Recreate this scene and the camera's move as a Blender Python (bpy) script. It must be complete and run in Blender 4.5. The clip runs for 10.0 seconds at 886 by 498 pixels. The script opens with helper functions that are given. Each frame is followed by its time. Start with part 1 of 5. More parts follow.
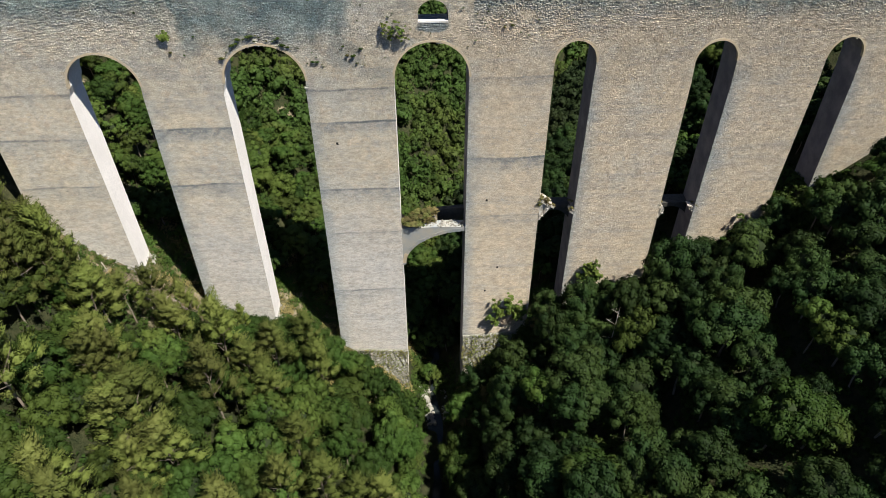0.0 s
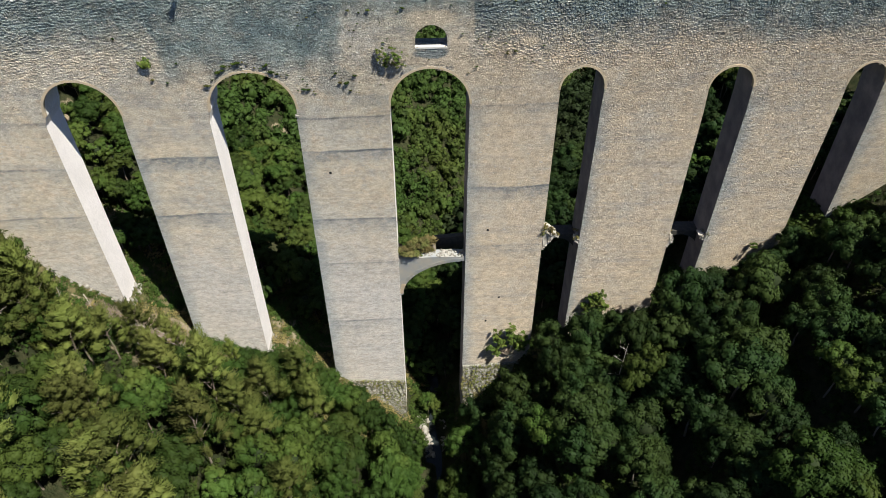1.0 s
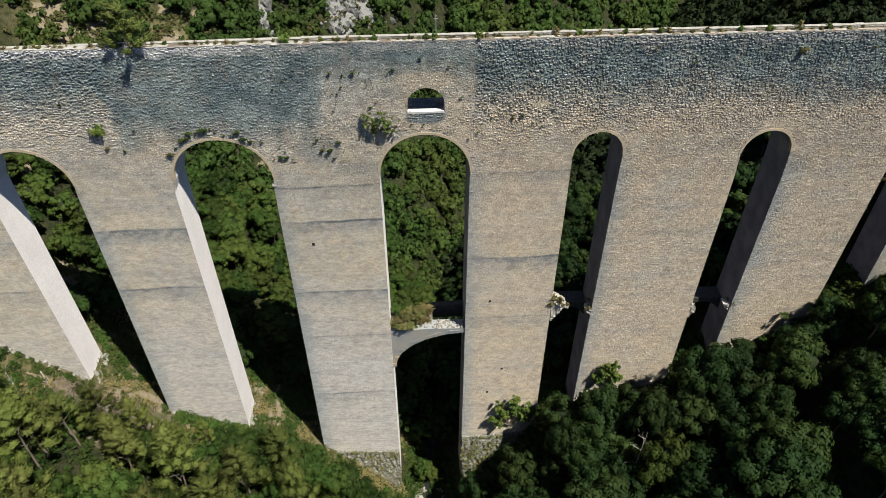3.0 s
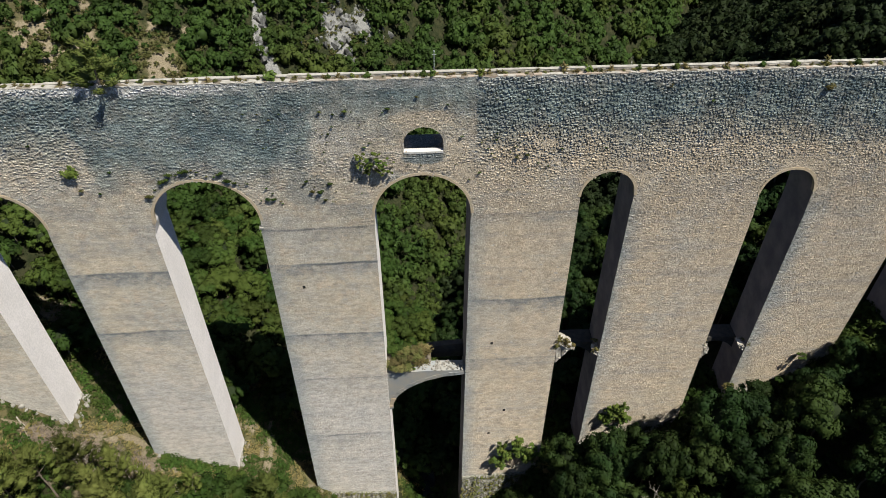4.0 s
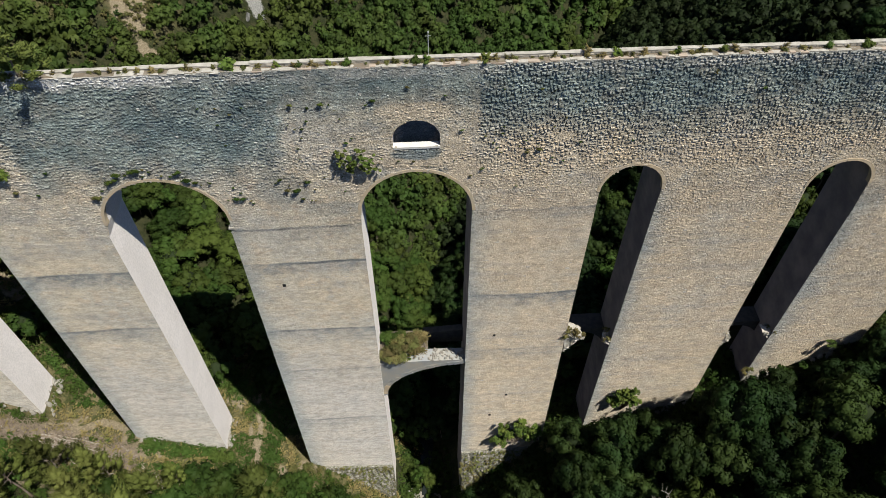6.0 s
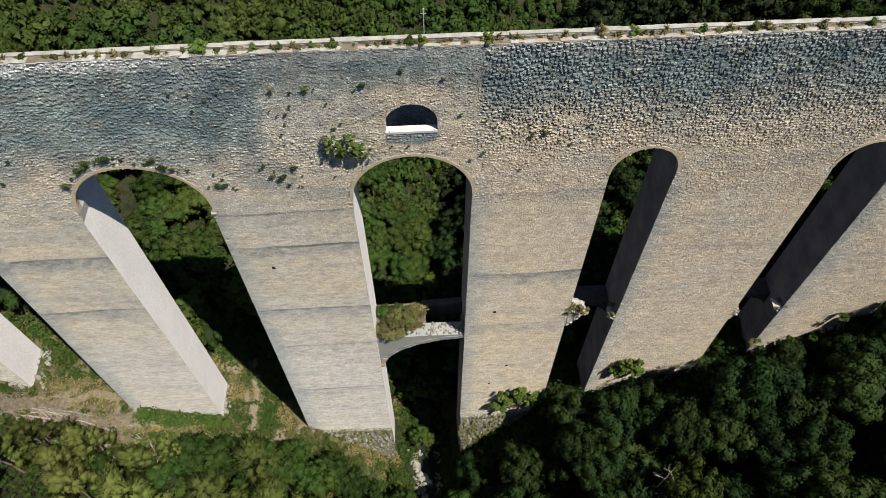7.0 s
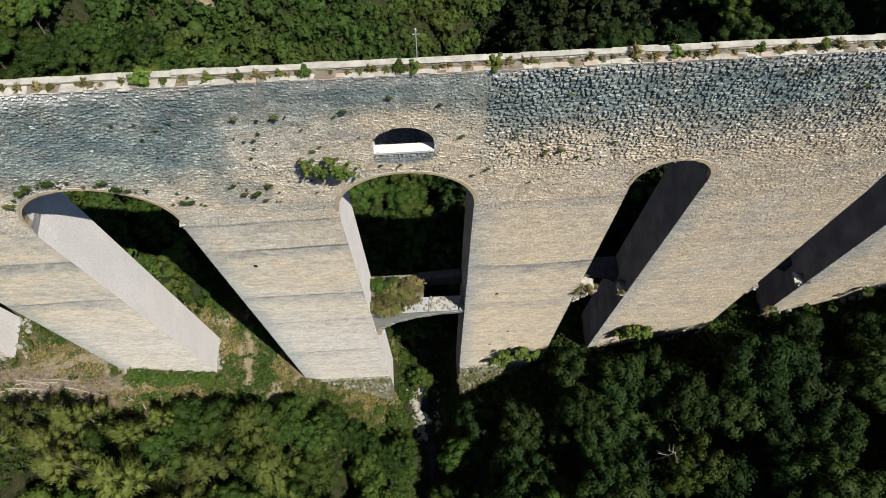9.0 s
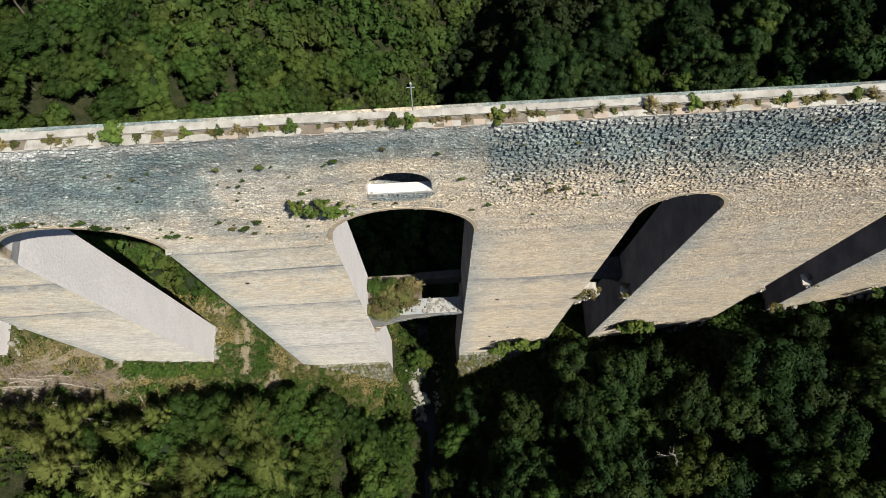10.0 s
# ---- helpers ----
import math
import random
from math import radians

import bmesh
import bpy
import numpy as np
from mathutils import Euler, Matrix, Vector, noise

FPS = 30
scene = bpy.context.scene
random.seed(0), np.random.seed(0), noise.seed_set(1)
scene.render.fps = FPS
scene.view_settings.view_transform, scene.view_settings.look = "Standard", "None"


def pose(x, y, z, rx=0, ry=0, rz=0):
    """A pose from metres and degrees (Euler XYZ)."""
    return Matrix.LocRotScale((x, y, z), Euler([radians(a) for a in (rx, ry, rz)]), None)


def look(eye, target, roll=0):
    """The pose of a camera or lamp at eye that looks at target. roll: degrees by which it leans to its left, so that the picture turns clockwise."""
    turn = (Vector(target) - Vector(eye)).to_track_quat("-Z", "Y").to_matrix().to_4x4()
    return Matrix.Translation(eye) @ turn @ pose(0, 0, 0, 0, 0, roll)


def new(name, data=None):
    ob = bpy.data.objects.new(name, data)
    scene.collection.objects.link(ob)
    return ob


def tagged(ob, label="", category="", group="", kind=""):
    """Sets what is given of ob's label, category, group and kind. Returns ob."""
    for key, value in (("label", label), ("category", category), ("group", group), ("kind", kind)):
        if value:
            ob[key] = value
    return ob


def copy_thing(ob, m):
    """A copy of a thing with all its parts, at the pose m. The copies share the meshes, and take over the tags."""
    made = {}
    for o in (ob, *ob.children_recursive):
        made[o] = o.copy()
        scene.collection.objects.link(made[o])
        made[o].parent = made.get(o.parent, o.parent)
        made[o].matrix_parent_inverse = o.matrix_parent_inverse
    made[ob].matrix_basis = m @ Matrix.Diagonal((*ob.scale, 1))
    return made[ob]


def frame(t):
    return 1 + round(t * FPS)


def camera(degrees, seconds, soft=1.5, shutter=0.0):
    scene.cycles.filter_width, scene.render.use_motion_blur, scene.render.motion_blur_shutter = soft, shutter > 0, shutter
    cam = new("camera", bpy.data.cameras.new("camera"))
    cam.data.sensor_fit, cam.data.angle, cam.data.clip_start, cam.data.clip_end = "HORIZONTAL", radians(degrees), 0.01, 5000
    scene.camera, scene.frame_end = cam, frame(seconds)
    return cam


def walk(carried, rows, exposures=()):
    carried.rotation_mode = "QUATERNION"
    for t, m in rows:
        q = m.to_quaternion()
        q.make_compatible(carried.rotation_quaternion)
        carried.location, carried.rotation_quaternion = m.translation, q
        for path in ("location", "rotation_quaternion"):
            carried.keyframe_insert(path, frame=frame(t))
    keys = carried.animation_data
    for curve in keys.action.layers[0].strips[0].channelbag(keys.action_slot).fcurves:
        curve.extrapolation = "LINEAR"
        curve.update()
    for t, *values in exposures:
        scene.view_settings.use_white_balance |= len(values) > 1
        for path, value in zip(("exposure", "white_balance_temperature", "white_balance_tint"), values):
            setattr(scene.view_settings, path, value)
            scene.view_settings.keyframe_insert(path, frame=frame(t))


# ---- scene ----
cam = camera(65.25, 10.0, soft=0.8)
EXPOSURE = 0.67  # stops, at the middle of the flight
METRES, EYE, TILT, LEAN, TURN = 68.82, 110.434, -1.15, 0.0, -3.04
ROWS = [
    (0.0, 0.0, 0.0, 0.0, -0.02, -42.06, 0.03),
    (0.5, 0.0001, 0.0517, 0.0009, -0.06, -42.07, -0.0),
    (1.0, 0.0012, 0.1029, 0.0008, -0.05, -42.02, 0.0),
    (1.5, 0.0022, 0.1551, 0.001, -0.07, -42.0, -0.01),
    (2.0, 0.0027, 0.2074, 0.0013, -0.1, -41.97, -0.03),
    (3.5, 0.0057, 0.3619, 0.0028, -0.16, -41.71, -0.05),
    (4.0, 0.006, 0.4123, 0.0038, -0.19, -41.63, -0.05),
    (4.5, 0.0066, 0.4621, 0.0046, -0.22, -41.59, -0.05),
    (5.0, 0.0077, 0.5109, 0.0059, -0.25, -43.26, -0.01),
    (5.5, 0.0085, 0.56, 0.0061, -0.28, -46.38, -0.01),
    (7.0, 0.0116, 0.7061, 0.0066, -0.44, -55.55, -0.01),
    (7.5, 0.0124, 0.7541, 0.0065, -0.47, -58.37, 0.0),
    (8.0, 0.0132, 0.8025, 0.0076, -0.5, -61.07, 0.02),
    (8.5, 0.014, 0.8512, 0.0088, -0.51, -63.72, 0.02),
    (9.0, 0.0151, 0.9002, 0.0104, -0.52, -66.34, 0.01),
    (9.5, 0.0162, 0.9499, 0.0117, -0.54, -68.78, 0.01),
    (10.0, 0.0174, 0.9997, 0.0134, -0.54, -71.1, -0.01),
]
walk(cam, [(t, pose(0, 0, EYE, TILT, LEAN, TURN) @ pose(METRES * x, METRES * y, METRES * z, 90 + pitch, roll, yaw)) for t, x, y, z, yaw, pitch, roll in ROWS], [(0.0, EXPOSURE + 0.42), (2.0, EXPOSURE + 0.24), (4.0, EXPOSURE), (6.0, EXPOSURE - 0.06), (8.0, EXPOSURE - 0.02), (10.0, EXPOSURE - 0.02)])

# ---- light ----
SUN_AZ, SUN_EL = 50.0, 62.0  # degrees from the bridge's normal towards +x, and above the horizon
to_sun = Vector((math.cos(radians(SUN_EL)) * math.sin(radians(SUN_AZ)), -math.cos(radians(SUN_EL)) * math.cos(radians(SUN_AZ)), math.sin(radians(SUN_EL))))
sun_data = bpy.data.lights.new("sun", "SUN")
sun_data.energy, sun_data.angle, sun_data.color = 4.9, radians(0.5), (1.0, 0.985, 0.905)
sun = new("sun", sun_data)
sun.matrix_world = look(to_sun * 400, (0, 0, 0))
world = bpy.data.worlds.new("sky")
scene.world = world
world.use_nodes = True
sky = world.node_tree.nodes.new("ShaderNodeTexSky")
sky.sky_type, sky.sun_disc = "NISHITA", False
sky.sun_elevation, sky.sun_rotation = radians(SUN_EL), radians(180 - SUN_AZ)
sky.air_density, sky.dust_density, sky.altitude = 0.35, 0.2, 900.0
world.node_tree.nodes["Background"].inputs["Strength"].default_value = 0.13
world.node_tree.links.new(sky.outputs[0], world.node_tree.nodes["Background"].inputs["Color"])


# ---- materials ----
class Mat:
    """A small builder for node materials; sockets are passed from call to call."""

    def __init__(self, name, rough=0.9, spec=0.2):
        self.m = bpy.data.materials.new(name)
        self.m.use_nodes = True
        self.t = self.m.node_tree
        self.b = self.t.nodes["Principled BSDF"]
        self.b.inputs["Roughness"].default_value = rough
        self.b.inputs["Specular IOR Level"].default_value = spec
        self.geo = self.t.nodes.new("ShaderNodeNewGeometry")
        self.pos = self.geo.outputs["Position"]
        self.island = self.geo.outputs["Random Per Island"]
        self.obrand = self.t.nodes.new("ShaderNodeObjectInfo").outputs["Random"]

    def put(self, socket, value):
        if isinstance(value, bpy.types.NodeSocket):
            self.t.links.new(value, socket)
        elif isinstance(value, tuple) and len(value) == 3 and socket.type == "RGBA":
            socket.default_value = (*value, 1)
        else:
            socket.default_value = value

    def scaled(self, scale, at=None):
        n = self.t.nodes.new("ShaderNodeMapping")
        self.put(n.inputs["Vector"], at or self.pos)
        n.inputs["Scale"].default_value = scale
        return n.outputs[0]

    def noise(self, scale, detail=4.0, rough=0.6, stretch=None, at=None):
        n = self.t.nodes.new("ShaderNodeTexNoise")
        n.inputs["Scale"].default_value, n.inputs["Detail"].default_value, n.inputs["Roughness"].default_value = scale, detail, rough
        self.put(n.inputs["Vector"], self.scaled(stretch, at) if stretch else (at or self.pos))
        return n.outputs["Fac"]

    def voronoi(self, scale, out="Distance", stretch=None, feature="F1"):
        n = self.t.nodes.new("ShaderNodeTexVoronoi")
        n.feature = feature
        n.inputs["Scale"].default_value = scale
        self.put(n.inputs["Vector"], self.scaled(stretch) if stretch else self.pos)
        return n.outputs[out]

    def ramp(self, value, a, b, lo=0.0, hi=1.0):
        n = self.t.nodes.new("ShaderNodeMapRange")
        n.interpolation_type = "SMOOTHSTEP"
        for k, v in (("Value", value), ("From Min", a), ("From Max", b), ("To Min", lo), ("To Max", hi)):
            self.put(n.inputs[k], v)
        return n.outputs[0]

    def math(self, op, a, b=0.0):
        n = self.t.nodes.new("ShaderNodeMath")
        n.operation = op
        self.put(n.inputs[0], a), self.put(n.inputs[1], b)
        return n.outputs[0]

    def axis(self, which):
        n = self.t.nodes.new("ShaderNodeSeparateXYZ")
        self.put(n.inputs[0], self.pos)
        return n.outputs[which]

    def mix(self, fac, a, b, how="MIX"):
        n = self.t.nodes.new("ShaderNodeMix")
        n.data_type, n.blend_type = "RGBA", how
        for k, v in ((0, fac), (6, a), (7, b)):
            self.put(n.inputs[k], v)
        return n.outputs[2]

    def tone(self, colour, factor):
        """colour times a grey factor"""
        n = self.t.nodes.new("ShaderNodeVectorMath")
        n.operation = "SCALE"
        self.put(n.inputs[0], colour), self.put(n.inputs["Scale"], factor)
        return n.outputs[0]

    def done(self, colour, bump=None, strength=0.5, distance=0.05):
        self.put(self.b.inputs["Base Color"], colour)
        if bump is not None:
            n = self.t.nodes.new("ShaderNodeBump")
            n.inputs["Strength"].default_value, n.inputs["Distance"].default_value = strength, distance
            self.put(n.inputs["Height"], bump)
            self.put(self.b.inputs["Normal"], n.outputs[0])
        return self.m


# string courses: from x, to x, height, how dark the lichen below them is
BANDS = (
    (-60.0, -46.0, 61.75, 0.55), (-60.0, -46.0, 54.6, 0.7), (-60.0, -46.0, 46.1, 0.5),
    (-37.5, -25.0, 55.75, 0.9), (-37.5, -25.0, 45.7, 0.9), (-37.5, -25.0, 13.2, 0.4),
    (-15.0, -2.0, 61.5, 0.6), (-15.0, -2.0, 56.2, 0.95), (-15.0, -2.0, 43.9, 0.85), (-15.0, -2.0, 35.0, 0.45), (-15.0, -2.0, 21.55, 0.55),
    (8.0, 20.5, 62.6, 0.45), (8.0, 20.5, 49.0, 0.8), (8.0, 20.5, 37.7, 0.55),
)


def stone_face(name):
    """Coursed limestone: warm beige, grey-blue lichen over the top of the wall, grey streaks below each string course."""
    k = Mat(name, 0.95, 0.1)
    k.b.inputs["Diffuse Roughness"].default_value = 1.0
    x, z = k.axis("X"), k.axis("Z")
    big, mid, fine = k.noise(0.13, 5), k.noise(0.9, 4), k.noise(7.0, 3)
    base = k.mix(k.ramp(big, 0.35, 0.65), (0.74, 0.63, 0.475), (0.675, 0.612, 0.512))
    base = k.mix(k.ramp(mid, 0.50, 0.66, 0, 0.6), base, (0.74, 0.59, 0.43))
    base = k.mix(k.ramp(k.noise(0.5, 5), 0.54, 0.70, 0, 0.45), base, (0.52, 0.50, 0.465))
    # tan mortar over most of the younger masonry
    base = k.mix(k.math("MULTIPLY", k.ramp(x, 3.0, 14.0, 0, 0.6), k.ramp(k.noise(0.2, 4), 0.3, 0.6, 0.3, 1.0)), base, (0.78, 0.615, 0.435))
    # paler, greyer towards the feet of the piers at lower x
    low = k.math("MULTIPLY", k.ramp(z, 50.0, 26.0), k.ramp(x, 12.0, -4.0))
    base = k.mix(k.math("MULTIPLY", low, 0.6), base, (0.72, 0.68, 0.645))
    # weathering that follows the courses, broad bands and short smudges
    for scale, wide, a, b, most in ((0.45, 0.05, 0.50, 0.66, 0.40), (1.1, 0.16, 0.52, 0.68, 0.38), (2.4, 1.0, 0.52, 0.66, 0.28)):
        streak = k.noise(1.0, 6, 0.72, stretch=(wide, 0.06, scale))
        base = k.mix(k.ramp(streak, a, b, 0, most), base, (0.42, 0.41, 0.39))
    # lichen below each string course
    blot, slow, bow = k.noise(1.3, 4), k.noise(0.10, 3), k.noise(0.12, 2)
    ragged = k.ramp(k.noise(0.5, 5), 0.2, 0.8, -1.6, 1.6)
    gap = k.noise(0.25, 4)
    for x0, x1, b, most in BANDS:
        here = k.math("MULTIPLY", k.ramp(x, x0 - 0.05, x0 + 0.05), k.ramp(x, x1 + 0.05, x1 - 0.05))
        d = k.math("ADD", k.math("SUBTRACT", b, z), k.math("MULTIPLY", k.math("SUBTRACT", bow, 0.5), 0.9))
        f = k.math("MULTIPLY", k.ramp(k.math("ADD", d, ragged), 3.4, 0.0, 0, most), k.ramp(d, -0.15, 0.1))
        f = k.math("MULTIPLY", k.math("MULTIPLY", f, here), k.ramp(slow, 0.35, 0.6, 0.35, 1.0))
        base = k.mix(k.math("MULTIPLY", f, k.ramp(blot, 0.3, 0.65, 0.35, 1.0)), base, (0.29, 0.310, 0.312))
        joint = k.math("MULTIPLY", k.math("MULTIPLY", k.ramp(d, 0.0, 0.12), k.ramp(d, 0.5, 0.22)), here)
        base = k.mix(k.math("MULTIPLY", joint, k.ramp(gap, 0.40, 0.60, 0.25 * most, 0.95 * most)), base, (0.17, 0.18, 0.19))
    # lichen of the upper wall: low down on the old stretch, absent from the rebuilt one round the window
    wob = k.math("MULTIPLY", k.math("SUBTRACT", k.noise(0.5, 4), 0.5), 3.0)
    xw = k.math("ADD", x, wob)
    old = k.math("MULTIPLY", k.ramp(xw, -30.2, -28.6), k.ramp(xw, -6.5, -9.0))
    rebuilt = k.math("MULTIPLY", k.ramp(xw, -9.0, -6.5), k.ramp(x, 8.7, 8.2))
    line = k.math("ADD", 72.5, k.math("MULTIPLY", old, -3.4))
    line = k.math("ADD", line, k.math("MULTIPLY", rebuilt, 2.8))
    edge = k.math("ADD", z, k.math("MULTIPLY", k.math("SUBTRACT", k.noise(0.22, 5, 0.65), 0.5), 7.0))
    up = k.math("SUBTRACT", edge, line)
    top = k.math("MULTIPLY", k.ramp(up, -3.4, 2.6), k.ramp(k.noise(0.7, 5), 0.2, 0.62, 0.6, 1.0))
    grey = k.mix(k.ramp(k.noise(0.35, 4), 0.4, 0.62), (0.168, 0.222, 0.228), (0.335, 0.388, 0.362))
    base = k.mix(top, base, grey)
    # pale washed strip right under the coping, and scattered white stones
    base = k.mix(k.math("MULTIPLY", k.ramp(z, 77.3, 78.4), k.ramp(k.noise(0.4, 4), 0.35, 0.6, 0.25, 0.9)), base, (0.56, 0.54, 0.49))
    washed = k.math("MULTIPLY", k.ramp(k.math("ADD", z, k.ramp(k.noise(0.6, 4), 0.3, 0.7, -0.5, 0.5)), 77.7, 78.3), k.ramp(x, -12.0, -15.0))
    base = k.mix(k.math("MULTIPLY", washed, 0.8), base, (0.82, 0.79, 0.745))
    base = k.mix(k.ramp(k.island, 0.975, 0.985, 0, 0.75), base, (0.58, 0.55, 0.50))
    # grey tone along the piers' left arrises
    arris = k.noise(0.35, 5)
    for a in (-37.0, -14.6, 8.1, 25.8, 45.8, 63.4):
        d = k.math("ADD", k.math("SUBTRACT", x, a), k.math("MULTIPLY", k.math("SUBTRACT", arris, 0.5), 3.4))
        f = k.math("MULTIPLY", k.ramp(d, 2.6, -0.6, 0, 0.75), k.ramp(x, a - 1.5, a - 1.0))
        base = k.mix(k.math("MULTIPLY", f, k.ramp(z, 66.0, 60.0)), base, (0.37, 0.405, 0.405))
    # tan mortar repairs beside the arches
    for px, pz, rx, rz in ((15.3, 71.3, 1.3, 0.75), (7.6, 67.6, 1.6, 2.2), (-1.8, 66.6, 1.0, 2.2), (3.2, 69.3, 4.4, 1.0), (6.6, 70.6, 1.3, 1.9), (13.2, 72.4, 0.9, 0.3), (26.0, 66.4, 1.0, 1.2), (42.6, 67.6, 3.4, 1.0), (39.0, 65.6, 0.7, 2.0), (45.9, 65.8, 0.7, 1.6), (3.2, 74.5, 3.2, 1.0)):
        ex = k.math("DIVIDE", k.math("SUBTRACT", x, px), rx)
        ez = k.math("DIVIDE", k.math("SUBTRACT", z, pz), rz)
        d = k.math("ADD", k.math("MULTIPLY", ex, ex), k.math("MULTIPLY", ez, ez))
        d = k.math("ADD", d, k.math("MULTIPLY", k.math("SUBTRACT", k.noise(1.1, 4), 0.5), 1.6))
        base = k.mix(k.ramp(d, 1.15, 0.6, 0, 0.75), base, (0.74, 0.615, 0.46))
    for px, pz, rx, rz, most in ((3.25, 69.95, 2.3, 0.75, 0.9), (-8.6, 66.4, 2.6, 2.2, 0.45), (-4.4, 63.6, 2.8, 1.0, 0.35), (-28.6, 67.6, 2.0, 1.2, 0.25)):
        ex = k.math("DIVIDE", k.math("SUBTRACT", x, px), rx)
        ez = k.math("DIVIDE", k.math("SUBTRACT", z, pz), rz)
        d = k.math("ADD", k.math("MULTIPLY", ex, ex), k.math("MULTIPLY", ez, ez))
        d = k.math("ADD", d, k.math("MULTIPLY", k.math("SUBTRACT", k.noise(1.4, 5), 0.5), 1.8))
        base = k.mix(k.ramp(d, 1.2, 0.5, 0, most), base, (0.27, 0.31, 0.31))
    one = k.math("SUBTRACT", k.math("FRACT", k.math("MULTIPLY", k.island, 37.0)), 0.5)
    base = k.tone(base, k.math("ADD", 1.0, k.math("MULTIPLY", one, k.ramp(z, 65.0, 73.0, 0.24, 0.34))))
    crack = k.ramp(k.voronoi(8.5, "Distance", stretch=(0.8, 0.8, 1.2), feature="DISTANCE_TO_EDGE"), 0.0, 0.13, 0.78, 1.05)
    rough = k.math("MAXIMUM", k.ramp(z, 58.0, 70.0, 0.5, 1.0), k.ramp(x, 8.0, 24.0, 0.5, 0.95))
    soften = lambda f: k.math("ADD", 1.0, k.math("MULTIPLY", k.math("SUBTRACT", f, 1.0), rough))
    base = k.tone(base, soften(crack))
    base = k.tone(base, soften(k.ramp(fine, 0.28, 0.72, 0.68, 1.28)))
    coarse = k.ramp(k.voronoi(3.4, "Distance", stretch=(0.8, 0.8, 1.3), feature="DISTANCE_TO_EDGE"), 0.0, 0.16, 0.86, 1.05)
    base = k.tone(base, soften(coarse))
    base = k.tone(base, k.ramp(k.noise(1.5, 5, 0.75, stretch=(0.8, 1, 1.5)), 0.34, 0.66, k.ramp(z, 60.0, 70.0, 0.82, 0.74), k.ramp(z, 60.0, 70.0, 1.16, 1.24)))
    base = k.tone(base, 0.64)
    return k.done(base, k.math("ADD", k.noise(11.0, 4), k.math("MULTIPLY", crack, 1.4)), 0.8, 0.10)


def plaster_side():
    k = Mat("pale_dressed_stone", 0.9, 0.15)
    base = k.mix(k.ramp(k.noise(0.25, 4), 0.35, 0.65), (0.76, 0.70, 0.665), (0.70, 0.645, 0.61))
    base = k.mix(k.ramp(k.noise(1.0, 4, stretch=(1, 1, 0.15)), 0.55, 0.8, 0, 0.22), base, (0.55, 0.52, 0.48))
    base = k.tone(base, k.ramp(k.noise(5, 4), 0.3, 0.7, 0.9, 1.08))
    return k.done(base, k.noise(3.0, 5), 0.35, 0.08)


def plain(name, a, b, scale=1.5, rough=0.9, bump=0.3):
    k = Mat(name, rough, 0.15)
    base = k.mix(k.ramp(k.noise(scale, 5), 0.3, 0.7), a, b)
    base = k.tone(base, k.ramp(k.island, 0, 1, 0.74, 1.0))
    return k.done(base, k.noise(scale * 6, 4), bump, 0.05)


def foliage(name, dark, light, warm, patch=0.12, stands=0.0):
    """Leaves: each leaf varies a little, each tree more, and the hillside slowly."""
    k = Mat(name, 0.65, 0.1)
    c = k.mix(k.ramp(k.island, 0, 1, 0.32, 0.68), dark, light)
    c = k.mix(k.ramp(k.noise(patch, 3), 0.42, 0.68, 0, 0.75), c, warm)
    c = k.mix(k.ramp(k.math("FRACT", k.math("MULTIPLY", k.obrand, 7.0)), 0.7, 0.95, 0, 0.7), c, warm)
    c = k.tone(c, k.ramp(k.math("FRACT", k.math("MULTIPLY", k.obrand, 13.0)), 0, 1, 0.62, 1.22))
    if stands:
        c = k.tone(c, k.ramp(k.noise(0.3, 3), 0.35, 0.65, 1 - stands, 1 + stands))
    m = k.done(c)
    glow = k.t.nodes.new("ShaderNodeBsdfTranslucent")
    k.put(glow.inputs["Color"], k.tone(c, 1.5))
    both = k.t.nodes.new("ShaderNodeMixShader")
    both.inputs[0].default_value = 0.30
    k.t.links.new(k.b.outputs[0], both.inputs[1])
    k.t.links.new(glow.outputs[0], both.inputs[2])
    k.t.links.new(both.outputs[0], k.t.nodes["Material Output"].inputs["Surface"])
    return m


